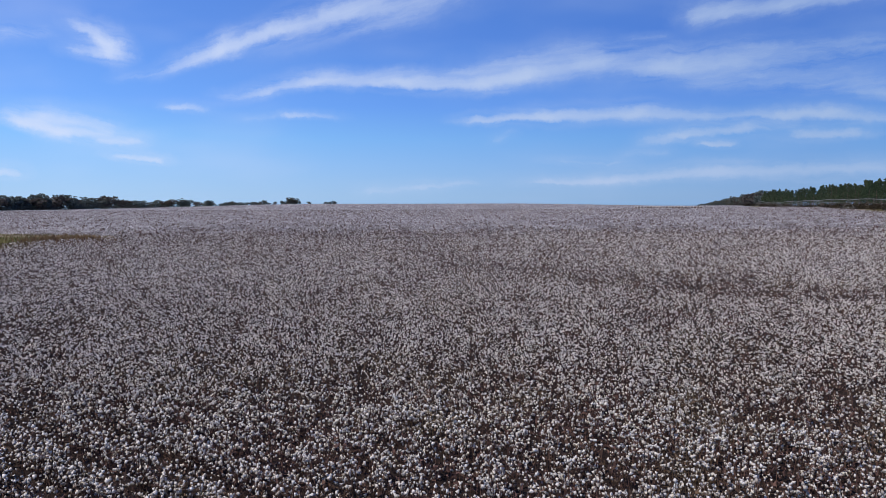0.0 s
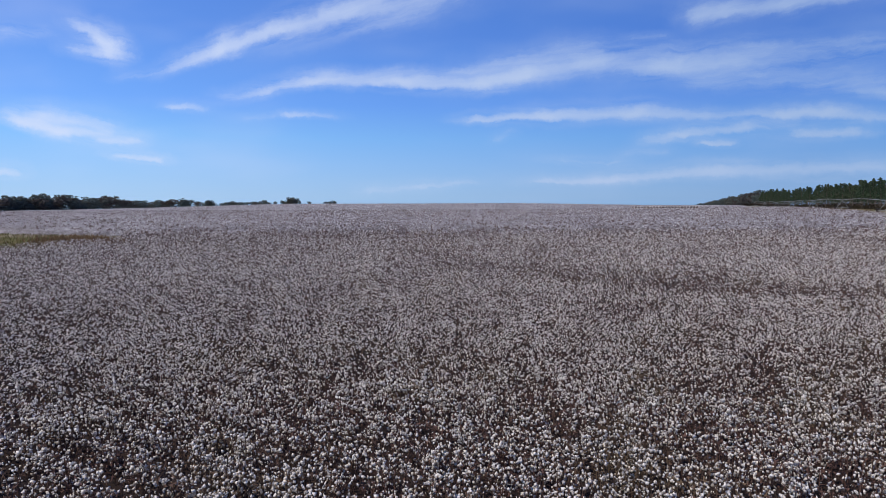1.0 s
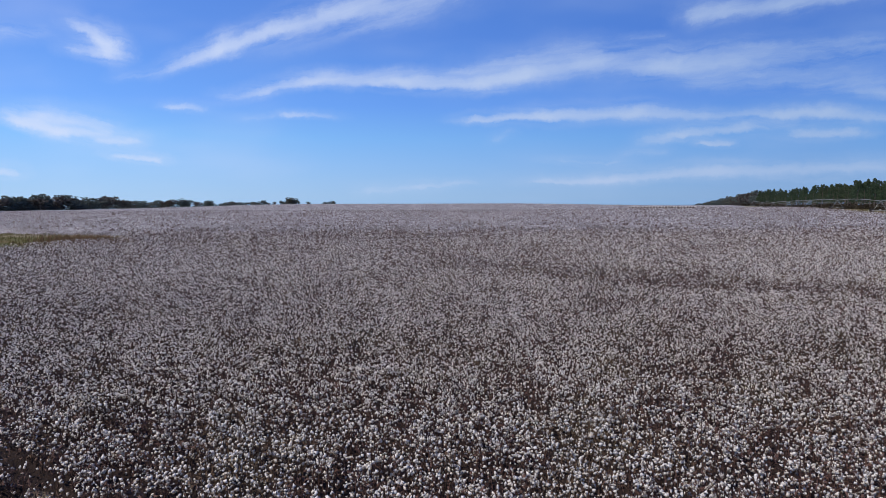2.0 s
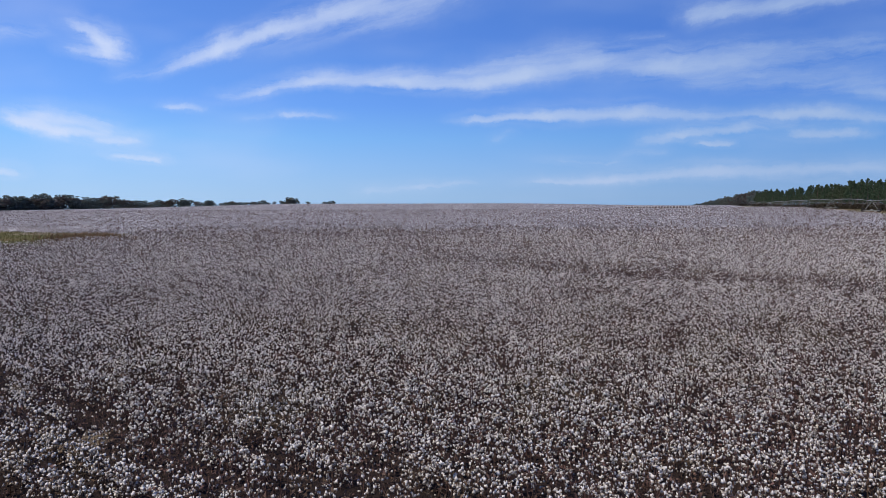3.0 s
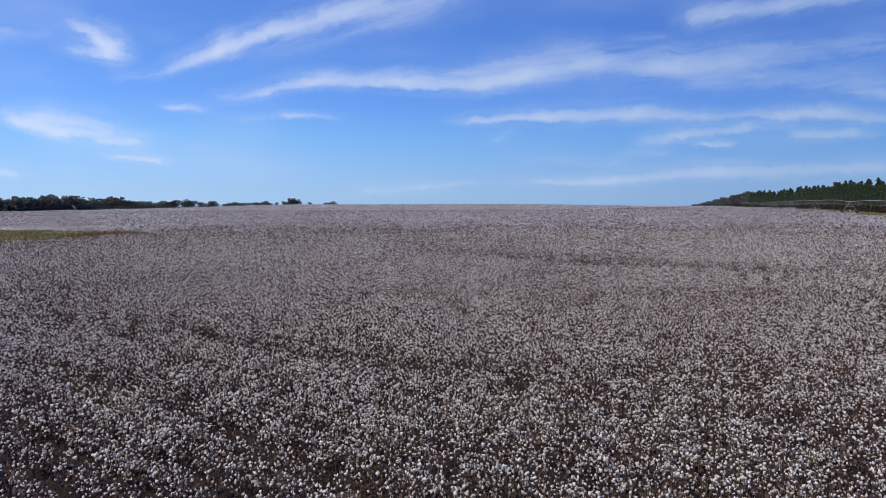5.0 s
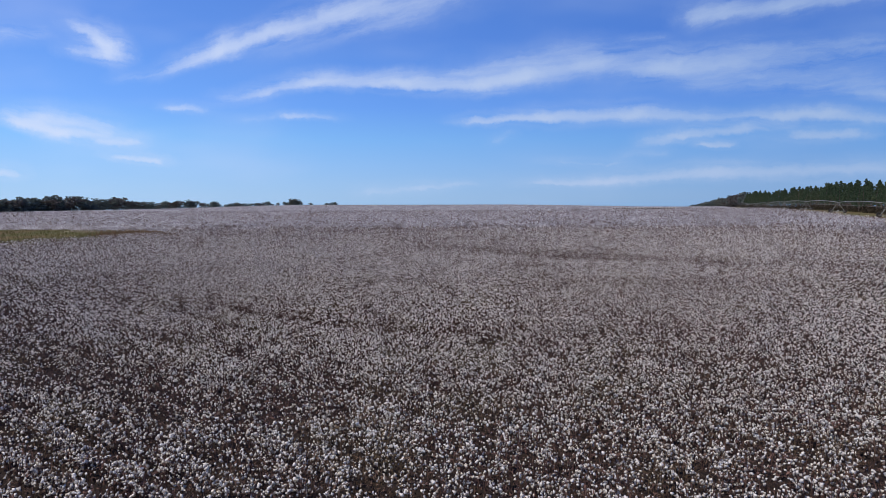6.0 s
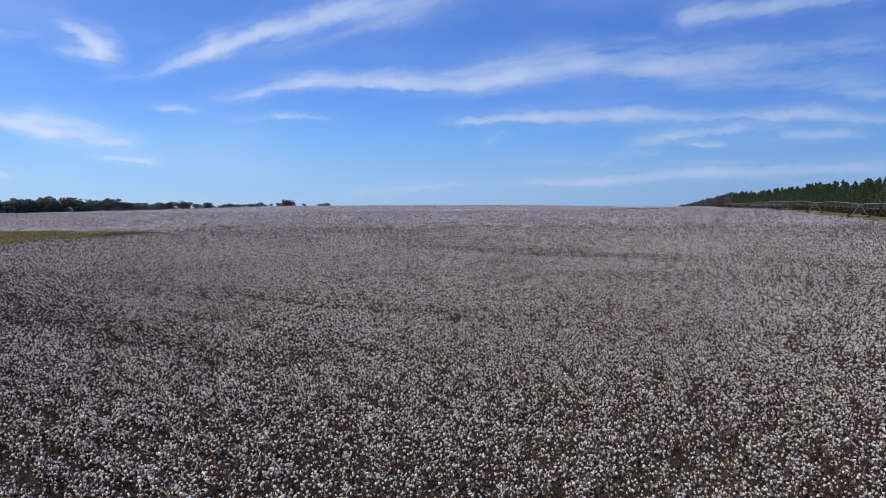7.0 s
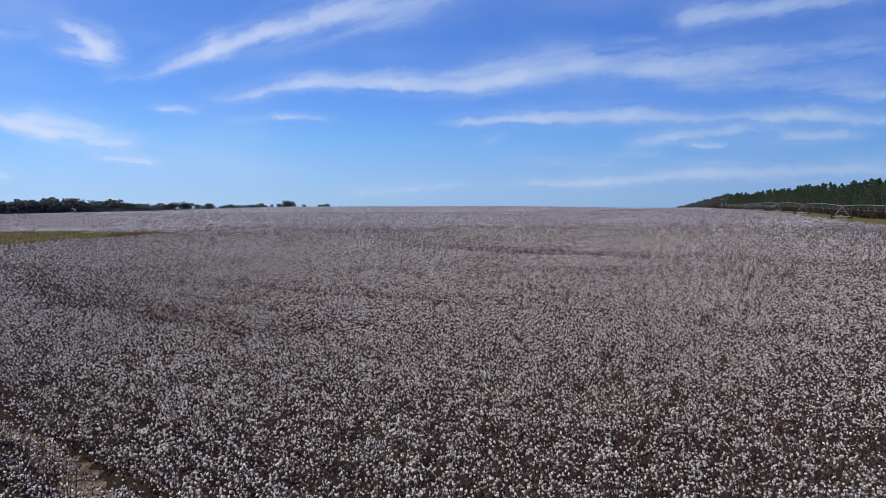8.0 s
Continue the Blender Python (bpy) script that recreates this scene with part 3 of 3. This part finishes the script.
def far_tufts():
    """Plant tops that stand out of the far canopy."""
    n = 34000
    d = np.sqrt(rng.uniform(120.0 ** 2, 300.0 ** 2, n))
    side = rng.uniform(-0.73, 0.73, n)
    x, y = 3.9 + side * d, d - 36.5
    ok = rng.uniform(0, 1, n) < (1 - bareness(x, y)) * cropped(x, y)
    x, y, d = x[ok], y[ok], d[ok]
    z, size = terrain(x, y) + 0.86 + rng.uniform(-0.06, 0.10, len(x)), rng.uniform(0.06, 0.12, len(x))
    pale = rng.uniform(0, 1, len(x)) < 0.42
    v, f = tufts(TETRA, x[pale], y[pale], z[pale], size[pale], 0.45)
    child("bolls", mesh_of("bolls", v, f, LINT, smooth=False), field, "tufts of white cotton bolls", "stuff")
    v, f = tufts(TETRA, x[~pale], y[~pale], z[~pale], size[~pale] * 1.4, 0.45)
    child("stalk_tops", mesh_of("stalk_tops", v, f, STALK, smooth=False), field, "dry brown tops of stalks", "stuff")


build_canopy()
LINT_COVER = lambda d: np.interp(d, (12, 20, 42, 60, 95), (0.168, 0.134, 0.079, 0.056, 0.033))
SCRAP_COVER = lambda d: np.interp(d, (18, 42, 95), (0.46, 0.25, 0.15))
plants(lambda d: d < 18, LINT_COVER, 9, 2, BIPYRAMID, "fluffy open white cotton bolls", True)
plants(lambda d: (d >= 18) & (d < 42), LINT_COVER, 5, -1, TETRA, "fluffy open white cotton bolls")
plants(lambda d: (d >= 42) & (d < 95), LINT_COVER, 2, -1, TETRA, "tufts of white cotton bolls")
dry_leaves(lambda d: d < 18, 263.0, SCRAP_COVER)
dry_leaves(lambda d: (d >= 18) & (d < 42), 263.0, SCRAP_COVER, 1.0)
dry_leaves(lambda d: (d >= 42) & (d < 95), 45.0, SCRAP_COVER, 1.0)
far_tufts()


def build_row_ends():
    """Plants left standing singly beside a far gap in the crop."""
    xs, ys = np.linspace(80.5, 107, 23), np.linspace(266.5, 261, 23)
    who = np.repeat(np.arange(23), 30)
    m = len(who)
    h = rng.uniform(0.4, 1.45, m)
    x, y = xs[who] + rng.normal(0, 0.13, m), ys[who] + rng.normal(0, 0.13, m)
    v, f = tufts(OCTA, x, y, terrain(x, y) + h, rng.uniform(0.08, 0.14, m), 0.3)
    child("bolls", mesh_of("bolls", v, f, LINT), field, "tufts of white cotton bolls on single plants", "stuff")
    t = rng.uniform(0, 1, 500)
    x, y = 80.5 + 26.5 * t, 267.5 - 5.5 * t
    v, f = tufts(OCTA, x, y, terrain(x, y) + rng.uniform(0.4, 1.15, 500), rng.uniform(0.12, 0.22, 500), 0.4)
    child("stalks", mesh_of("stalks", v, f, STALK), field, "dry brown stalks of single plants", "stuff")


build_row_ends()


def blades(x, y, tall, wide):
    """Grass: one bent blade of two faces for each place."""
    n = len(x)
    turn = rng.uniform(0, 2 * np.pi, n)
    c, s_ = np.cos(turn), np.sin(turn)
    z = terrain(x, y)
    lean = tall * rng.uniform(0.1, 0.6, n)
    p = [np.stack([x + c * wide * k, y + s_ * wide * k, z], 1) for k in (-1, 1)]
    q = [np.stack([x - s_ * lean * 0.4 + c * wide * k * 0.7, y + c * lean * 0.4 + s_ * wide * k * 0.7, z + tall * 0.6], 1) for k in (-1, 1)]
    top = np.stack([x - s_ * lean, y + c * lean, z + tall], 1)
    v = np.stack([p[0], p[1], q[1], q[0], top], 1).reshape(-1, 3)
    tri = np.array([(0, 1, 2), (0, 2, 3), (3, 2, 4)])
    return v, (tri[None] + (np.arange(n) * 5)[:, None, None]).reshape(-1, 3)


GRASS = leaf_material("dry_grass", (0.066, 0.064, 0.019), (0.145, 0.126, 0.044), (0.3, 0.2, 0.1), 0.0)


STRAW = leaf_material("straw_grass", (0.13, 0.105, 0.055), (0.27, 0.215, 0.115), (0.3, 0.2, 0.1), 0.0)
WEED = leaf_material("red_weeds", (0.12, 0.072, 0.036), (0.24, 0.150, 0.075), (0.3, 0.2, 0.1), 0.0)


def build_grass():
    x, y = rng.uniform(-30, 20, 200000), rng.uniform(-28, 24, 200000)
    b = worn(x, y)
    ok = (b > 0.5) & (rng.uniform(0, 1, len(x)) < 0.4 * b)
    x, y = x[ok], y[ok]
    v, f = blades(x, y, rng.uniform(0.06, 0.24, len(x)), rng.uniform(0.006, 0.014, len(x)))
    tagged(new("track_grass", mesh_of("track_grass", v, f, STRAW)), "sparse straw-coloured dry grass in sandy wheel tracks", "grass", kind="stuff")
    x, y = rng.uniform(-112, -42, 22000), rng.uniform(36, 108, 22000)
    ok = in_grass_patch(x, y) > -0.5
    x, y = x[ok], y[ok]
    v, f = blades(x, y, rng.uniform(0.1, 0.35, len(x)), rng.uniform(0.02, 0.05, len(x)))
    tagged(new("grass", mesh_of("grass", v, f, GRASS)), "short dry yellow-green grass in a hollow of the field", "grass", kind="stuff")
    # reddish weeds where the hollow runs out to a point
    x, y = rng.uniform(-60, -34, 16000), rng.uniform(66, 96, 16000)
    tip = near_line(x, y, [(-55, 87), (-48, 83), (-42, 79.5)])
    ok = rng.uniform(0, 1, len(x)) < 0.8 * smooth01((x + 62) / 16) * smooth01(1.5 - tip / (1.0 + 0.26 * np.clip(-38 - x, 0, 14)))
    x, y = x[ok], y[ok]
    v, f = blades(x, y, rng.uniform(0.3, 1.0, len(x)), rng.uniform(0.03, 0.06, len(x)))
    tagged(new("weeds", mesh_of("weeds", v, f, WEED)), "reddish-brown dry weeds at the edge of a grassy hollow", "weeds", kind="stuff")


build_grass()

# ---- trees ----


def leafage(centres, sizes, per, leaf, spread=1.0):
    """Small crossed leaves round clump centres: arrays of verts and quads."""
    n = len(centres) * per
    c, r = np.repeat(centres, per, 0), np.repeat(sizes, per)
    way = rng.normal(0, 1, (n, 3))
    way /= np.linalg.norm(way, axis=1, keepdims=True)
    p = c + way * (r * rng.uniform(0.3, 1.0, n) ** 0.6)[:, None] * np.array([1, 1, 0.75 * spread])
    out = way + rng.normal(0, 0.38, (n, 3)) + np.array([0, 0, 0.25])
    a = np.cross(out, rng.normal(0, 1, (n, 3)))
    a /= np.linalg.norm(a, axis=1, keepdims=True)
    b = np.cross(out, a)
    b /= np.linalg.norm(b, axis=1, keepdims=True)
    la, lb = leaf * rng.uniform(0.6, 1.3, n)[:, None], leaf * rng.uniform(0.3, 0.65, n)[:, None]
    v = np.stack([p - a * la, p + b * lb, p + a * la, p - b * lb], 1).reshape(-1, 3)
    return v, np.arange(n * 4).reshape(-1, 4)


def trunk_mesh(points, radii, limbs, sides=7):
    """A tapered, slightly crooked trunk and thinner limbs."""
    verts, faces = [], []

    def tube(pts, rs, k):
        start = len(verts)
        for p, r in zip(pts, rs):
            for i in range(k):
                ang = 2 * math.pi * i / k
                verts.append((p[0] + r * math.cos(ang), p[1] + r * math.sin(ang), p[2]))
        for j in range(len(pts) - 1):
            for i in range(k):
                a, b = start + j * k + i, start + j * k + (i + 1) % k
                faces.append((a, b, b + k, a + k))
    tube(points, radii, sides)
    for pts, rs in limbs:
        tube(pts, rs, 4)
    return verts, faces


def make_tree(kind, tall, leaf_mat, seed):
    """A tree at the origin: trunk with limbs, and a crown of clumped leaves with gaps."""
    r = random.Random(seed)
    tree = new(kind)
    bend = [(r.uniform(-0.15, 0.15) * tall * 0.05 * i, r.uniform(-0.15, 0.15) * tall * 0.05 * i) for i in range(6)]
    top = 0.97 if kind == "pine_tree" else 0.75
    pts = [(bend[i][0], bend[i][1], -0.4 + (tall * top + 0.4) * i / 5) for i in range(6)]
    rad = [0.016 * tall * (1.15 - i / 5) + 0.02 for i in range(6)]
    limbs, centres, sizes = [], [], []

    def stem(z):
        f = max(0.0, min(4.999, (z + 0.4) / (tall * top + 0.4) * 5))
        i = int(f)
        return [pts[i][k] + (pts[i + 1][k] - pts[i][k]) * (f - i) for k in range(2)]
    if kind == "pine_tree":
        low = r.uniform(0.22, 0.42)
        for k in range(36):
            h = low + (1 - low) * (k + r.random()) / 36
            part_up = (h - low) / (1 - low)
            reach = tall * (0.010 + 0.225 * (1 - part_up) ** 0.85 * min(1, part_up * 5 + 0.5)) * r.uniform(0.65, 1.2)
            ang = k * 2.4 + r.uniform(-0.5, 0.5)
            sx, sy = stem(h * tall)
            tip = (sx + math.cos(ang) * reach, sy + math.sin(ang) * reach, h * tall + reach * r.uniform(0.0, 0.35))
            if k % 4 == 0:
                limbs.append(([(sx, sy, h * tall - 0.1), tip], [0.035, 0.012]))
            for t in (0.55, 1.0):
                centres.append([sx + (tip[0] - sx) * t, sy + (tip[1] - sy) * t, h * tall + (tip[2] - h * tall) * t])
                sizes.append(tall * r.uniform(0.035, 0.06) * (1.25 - 0.80 * part_up))
        for k in range(2):
            centres.append([*stem(tall), tall * (0.95 + 0.03 * k)])
            sizes.append(tall * (0.035 - 0.01 * k))
        v, f = leafage(np.array(centres), np.array(sizes), 9, 0.38, 0.8)
    else:
        lobes = [(r.uniform(-0.24, 0.24), r.uniform(-0.24, 0.24), r.uniform(0.20, 0.80), r.uniform(0.15, 0.26)) for _ in range(9)] + [(0, 0, 0.6, 0.3)]
        for lx, ly, lz, lr in lobes:
            sx, sy = stem(tall * 0.3)
            limbs.append(([(sx, sy, tall * r.uniform(0.2, 0.35)), (lx * tall, ly * tall, lz * tall)], [0.06, 0.02]))
            for _ in range(11):
                d = Vector((r.gauss(0, 1), r.gauss(0, 1), r.gauss(0.25, 0.9))).normalized() * lr * tall * r.uniform(0.75, 1.08)
                centres.append([lx * tall + d.x, ly * tall + d.y, max(0.12 * tall, lz * tall + d.z * 0.8)])
                sizes.append(tall * r.uniform(0.05, 0.085))
        v, f = leafage(np.array(centres), np.array(sizes), 6, 0.60)
    tv, tf = trunk_mesh(pts, rad, limbs)
    child("trunk", mesh_of("trunk", tv, tf, BARK), tree)
    child("crown", mesh_of("crown", v, f, leaf_mat, smooth=False), tree)
    return tree


def plant_trees(makers, places, group, labels, category, spread=1.0):
    """Stands copies of the given trees; places are x, y, height and kind."""
    used = set()
    r = random.Random(5)
    for x, y, tall, which in places:
        proto, full = makers[which]
        size = tall / full
        z = float(terrain(x, y)) - 0.1
        m = pose(x, y, z, r.uniform(-2, 2), r.uniform(-2, 2), r.uniform(0, 360))
        if which in used:
            ob = copy_thing(proto, m)
        else:
            used.add(which)
            ob = proto
            ob.matrix_basis = m
        ob.scale = (size * spread * r.uniform(0.9, 1.15), size * spread * r.uniform(0.9, 1.15), size)
        tagged(ob, labels[which], category[which], group)


def pivot_spot(along, east):
    p = PIVOT_A + PIVOT_WAY * along + PIVOT_SIDE * east
    return float(p[0]), float(p[1])


def build_woods():
    r = random.Random(12)
    pines = [(make_tree("pine_tree", 13.0, NEEDLES, 100 + k), 13.0) for k in range(6)]
    russets = [(make_tree("russet_tree", 9.0, RUSSET, 140 + k), 9.0) for k in range(3)]
    darks = [(make_tree("oak_tree", 9.0, HAZED_LEAVES, 150 + k), 9.0) for k in range(3)]
    makers = pines + russets + darks
    labels = ["tall green pine at the edge of a planted wood"] * 6 + ["brownish autumn tree at the wood's far end"] * 3 + ["dark green broadleaved tree at the wood's far end"] * 3
    kinds = ["tree"] * 12
    places = []
    along = -128.0
    while along < 385:
        step = 3.3 + 0.0045 * (along + 128)
        for row in range(3 if along < 180 else 2):
            x, y = pivot_spot(along + r.uniform(-1.3, 1.3), 10.5 + row * 4.6 + r.uniform(-1.4, 1.4))
            tall = (10.8 + 0.005 * max(0, along)) * r.uniform(0.86, 1.11) + (0.6 if row else -0.4)
            places.append((x, y, tall, r.randrange(6)))
        along += step * 1.28
    along = 388.0
    while along < 590:
        for row in range(2):
            x, y = pivot_spot(along + r.uniform(-2, 2), 10 + row * 7 + r.uniform(-2, 2))
            tall = 11.8 - 5.0 * (along - 388) / 200 + r.uniform(-1.5, 0.8) - float(terrain(x, y))
            places.append((x, y, tall, 6 + r.randrange(3) if r.random() < 0.75 else 9 + r.randrange(3)))
        along += 8.5
    while along < 960:
        x, y = pivot_spot(along, 8 - 0.08 * (along - 590) + r.uniform(-4, 4))
        tall = 6.6 - 10.5 * (along - 590) / 240 + r.uniform(-1.2, 1.2) - float(terrain(x, y))
        places.append((x, y, tall, 9 + r.randrange(3)))
        along += 7.5
    plant_trees(makers, places, "trees of the pine wood", labels, kinds)


def build_far_trees():
    r = random.Random(21)
    makers = [(make_tree("oak_tree", 10.0, HAZED_LEAVES, 200 + k), 10.0) for k in range(6)] + [(make_tree("russet_tree", 10.0, RUSSET, 230 + k), 10.0) for k in range(2)]
    labels = ["dark green broadleaved tree in a far tree line"] * 6 + ["brownish autumn tree in a far tree line"] * 2
    line = [(-420, 395, 13.4), (-372, 440, 13.6), (-328, 485, 13.4), (-300, 545, 13.6), (-262, 572, 10.2), (-204, 592, 6.4), (-160, 600, 4.8)]
    places = []
    for (ax, ay, ah), (bx, by, bh) in zip(line[:-1], line[1:]):
        length = math.hypot(bx - ax, by - ay)
        steps = int(length / (6.5 if ah > 9 else 4.2))
        for k in range(steps):
            t = (k + r.random()) / steps
            for row in range(2):
                x, y = ax + (bx - ax) * t - row * 4 + r.uniform(-2, 2), ay + (by - ay) * t + row * 6 + r.uniform(-2, 2)
                places.append((x, y, (ah + (bh - ah) * t) * r.choice((0.66, 0.80, 0.90, 1.0, 1.12)) * r.uniform(0.95, 1.05), 6 + r.randrange(2) if r.random() < 0.35 else r.randrange(6)))
    for x, y, h in ((-141, 590, 8.2), (-144, 596, 7.2), (-137, 594, 7.0), (-151, 598, 5.2), (-128, 606, 4.0), (-108, 604, 4.2), (-104, 606, 4.6), (-112, 603, 3.6)):
        places.append((x, y, h, r.randrange(6)))
        places.append((x + r.uniform(-2, 2), y + r.uniform(1, 3), h * 0.85, r.randrange(6)))
    plant_trees(makers, places, "far tree line", labels, ["tree"] * 8, 1.4)


def build_undergrowth():
    """Low brush along the feet of the woods."""
    spots = [(*pivot_spot(a, 8.5 + rng.uniform(-1.5, 9)), rng.uniform(1.0, 2.3)) for a in np.arange(-130, 560, 0.9)]
    spots += [(*pivot_spot(a, rng.uniform(24, 32)), rng.uniform(2.0, 3.6)) for a in np.arange(-130, 240, 1.6)]
    line = [(-420, 390, 6.0), (-372, 434, 6.0), (-328, 479, 6.0), (-300, 538, 6.0), (-262, 566, 4.2), (-204, 588, 2.2), (-160, 597, 1.2)]
    thicket = []
    for (ax, ay, ah), (bx, by, bh) in zip(line[:-1], line[1:]):
        for t in np.arange(0, 1, 1.1 / math.hypot(bx - ax, by - ay)):
            for back in (0, 9):
                thicket.append((ax + (bx - ax) * t + rng.uniform(-2, 2) - 0.7 * back, ay + (by - ay) * t + rng.uniform(-2, 2) + back, (ah + (bh - ah) * t) * rng.uniform(0.5, 0.95)))
    for name, places, mat, label in (("undergrowth", spots, BRUSH, "low brown and dark green brush at the foot of a pine wood"),
                                     ("thicket", thicket, HAZED_LEAVES, "dark green bushes between the trees of a far tree line")):
        p = np.array(places)
        z = terrain(p[:, 0], p[:, 1]) + p[:, 2] * 0.5
        v, f = leafage(np.stack([p[:, 0], p[:, 1], z], 1), p[:, 2], 30, 0.5, 1.2)
        tagged(new(name, mesh_of(name, v, f, mat, smooth=False)), label, "undergrowth", kind="stuff")


build_woods()
build_far_trees()
build_undergrowth()

# ---- the irrigation machine ----


def tube_mesh(name, lines, mat, sides=6):
    """Round bars along polylines: each is a list of points and a radius."""
    verts, faces = [], []
    for pts, rad in lines:
        start = len(verts)
        pts = [Vector(p) for p in pts]
        for j, p in enumerate(pts):
            way = (pts[min(j + 1, len(pts) - 1)] - pts[max(j - 1, 0)]).normalized()
            side = way.orthogonal().normalized()
            other = way.cross(side)
            for i in range(sides):
                ang = 2 * math.pi * i / sides
                verts.append(p + (side * math.cos(ang) + other * math.sin(ang)) * rad)
        for j in range(len(pts) - 1):
            for i in range(sides):
                a, b = start + j * sides + i, start + j * sides + (i + 1) % sides
                faces.append((a, b, b + sides, a + sides))
    return mesh_of(name, [v[:] for v in verts], faces, mat)


def wheel_mesh(name, outer, inner, wide, mat, lugs=0):
    """A tyre or a rim with a rounded edge, its axle along x, standing on the ground; lugs: bars of tread."""
    profile = [(inner, -wide * 0.8), (outer * 0.93, -wide), (outer, -wide * 0.6), (outer, wide * 0.6), (outer * 0.93, wide), (inner, wide * 0.8)]
    k = 20
    verts, faces = [], []
    for i in range(k):
        ang = 2 * math.pi * i / k
        grow = 1.05 if lugs and i % 2 else 1.0
        verts += [(w, math.cos(ang) * r * (grow if r > inner else 1), math.sin(ang) * r * (grow if r > inner else 1)) for r, w in profile]
    for i in range(k):
        for j in range(6):
            a, b = i * 6 + j, i * 6 + (j + 1) % 6
            faces.append((a, b, (b + 6) % (k * 6), (a + 6) % (k * 6)))
    return mesh_of(name, verts, faces, mat)


def build_pivot():
    """Spans of arched pipe with truss rods, carried by wheeled towers. Local y runs along the pipe."""
    machine = tagged(new("irrigation_machine"), "long galvanised steel centre-pivot irrigation machine on wheeled towers", "irrigation machine")
    turn = math.atan2(-PIVOT_WAY[0], PIVOT_WAY[1])
    machine.matrix_basis = pose(PIVOT_A[0], PIVOT_A[1], 0, 0, 0, math.degrees(turn))
    span, high = 54.8, 3.75
    arch = [(0, span * i / 12, high + 0.5 * math.sin(math.pi * i / 12)) for i in range(13)]
    pipe = tube_mesh("pipe", [(arch, 0.075)], STEEL, 8)
    low = [(s, arch[i][1], arch[i][2] - 1.15 - 0.25 * math.sin(math.pi * i / 12)) for s in (-0.9, 0.9) for i in range(1, 12)]
    pieces = []
    for side in (-1, 1):
        pieces.append(("truss_rod", tube_mesh("truss_rod", [([arch[0]] + [p for p in low if p[0] * side > 0] + [arch[12]], 0.009)], STEEL, 4)))
    for i in range(1, 12):
        a, b = low[i - 1], low[i - 1 + 11]
        for p, q in ((arch[i], a), (arch[i], b), (a, b)):
            pieces.append(("truss_strut", tube_mesh("truss_strut", [([p, q], 0.009)], STEEL, 4)))
    for y in np.arange(3, span, 3.6):
        pieces.append(("drop_hose", tube_mesh("drop_hose", [([(0.25, y, high + 0.5 * math.sin(math.pi * y / span) - 0.05), (0.28, y, 1.75)], 0.012)], RUBBER, 4)))
    leg = tube_mesh("leg", [([(0, 0, high), (2.0, 0, 0.62)], 0.030)], STEEL, 6)
    leg_back = tube_mesh("leg", [([(0, 0, high), (-2.0, 0, 0.62)], 0.030)], STEEL, 6)
    beam = tube_mesh("base_beam", [([(-2.3, 0, 0.62), (2.3, 0, 0.62)], 0.07)], STEEL, 6)
    brace = tube_mesh("cross_brace", [([(-1.1, 0, 2.1), (1.1, 0, 2.1)], 0.04)], STEEL, 4)
    motor = tube_mesh("gear_motor", [([(-0.3, 0, 0.85), (0.3, 0, 0.85)], 0.2)], STEEL, 8)
    tyre, rim = wheel_mesh("tyre", 0.66, 0.36, 0.16, RUBBER, 1), wheel_mesh("rim", 0.37, 0.08, 0.10, RUSTY)
    level = [float(terrain(*(PIVOT_A + PIVOT_WAY * span * k))) for k in range(-2, 8)]
    for k in range(-2, 7):
        z = level[k + 2]
        if k < 6:
            part = child("span", pipe, machine, "arched galvanised pipe")
            part.location, part.rotation_euler = (0, span * k, z), (math.atan2(level[k + 3] - z, span), 0, 0)
            for name, me in pieces:
                child(name, me, part)
        tower = child("tower", beam, machine, "steel A-frame drive tower")
        tower.location = (0, span * k, z)
        for me in (leg, leg_back):
            for y in (-0.9, 0.9):
                ob = child("leg", me, tower)
                ob.rotation_euler = (0.15 if y < 0 else -0.15, 0, 0)
        child("cross_brace", brace, tower)
        child("gear_motor", motor, tower)
        for x in (-2.2, 2.2):
            w = child("wheel_tyre", tyre, tower, "black lugged rubber tyre")
            w.location, w.rotation_euler = (x, 0.22, 0.66), (0, 0, math.pi / 2)
            w = child("wheel_rim", rim, tower)
            w.location, w.rotation_euler = (x, 0.22, 0.66), (0, 0, math.pi / 2)


build_pivot()
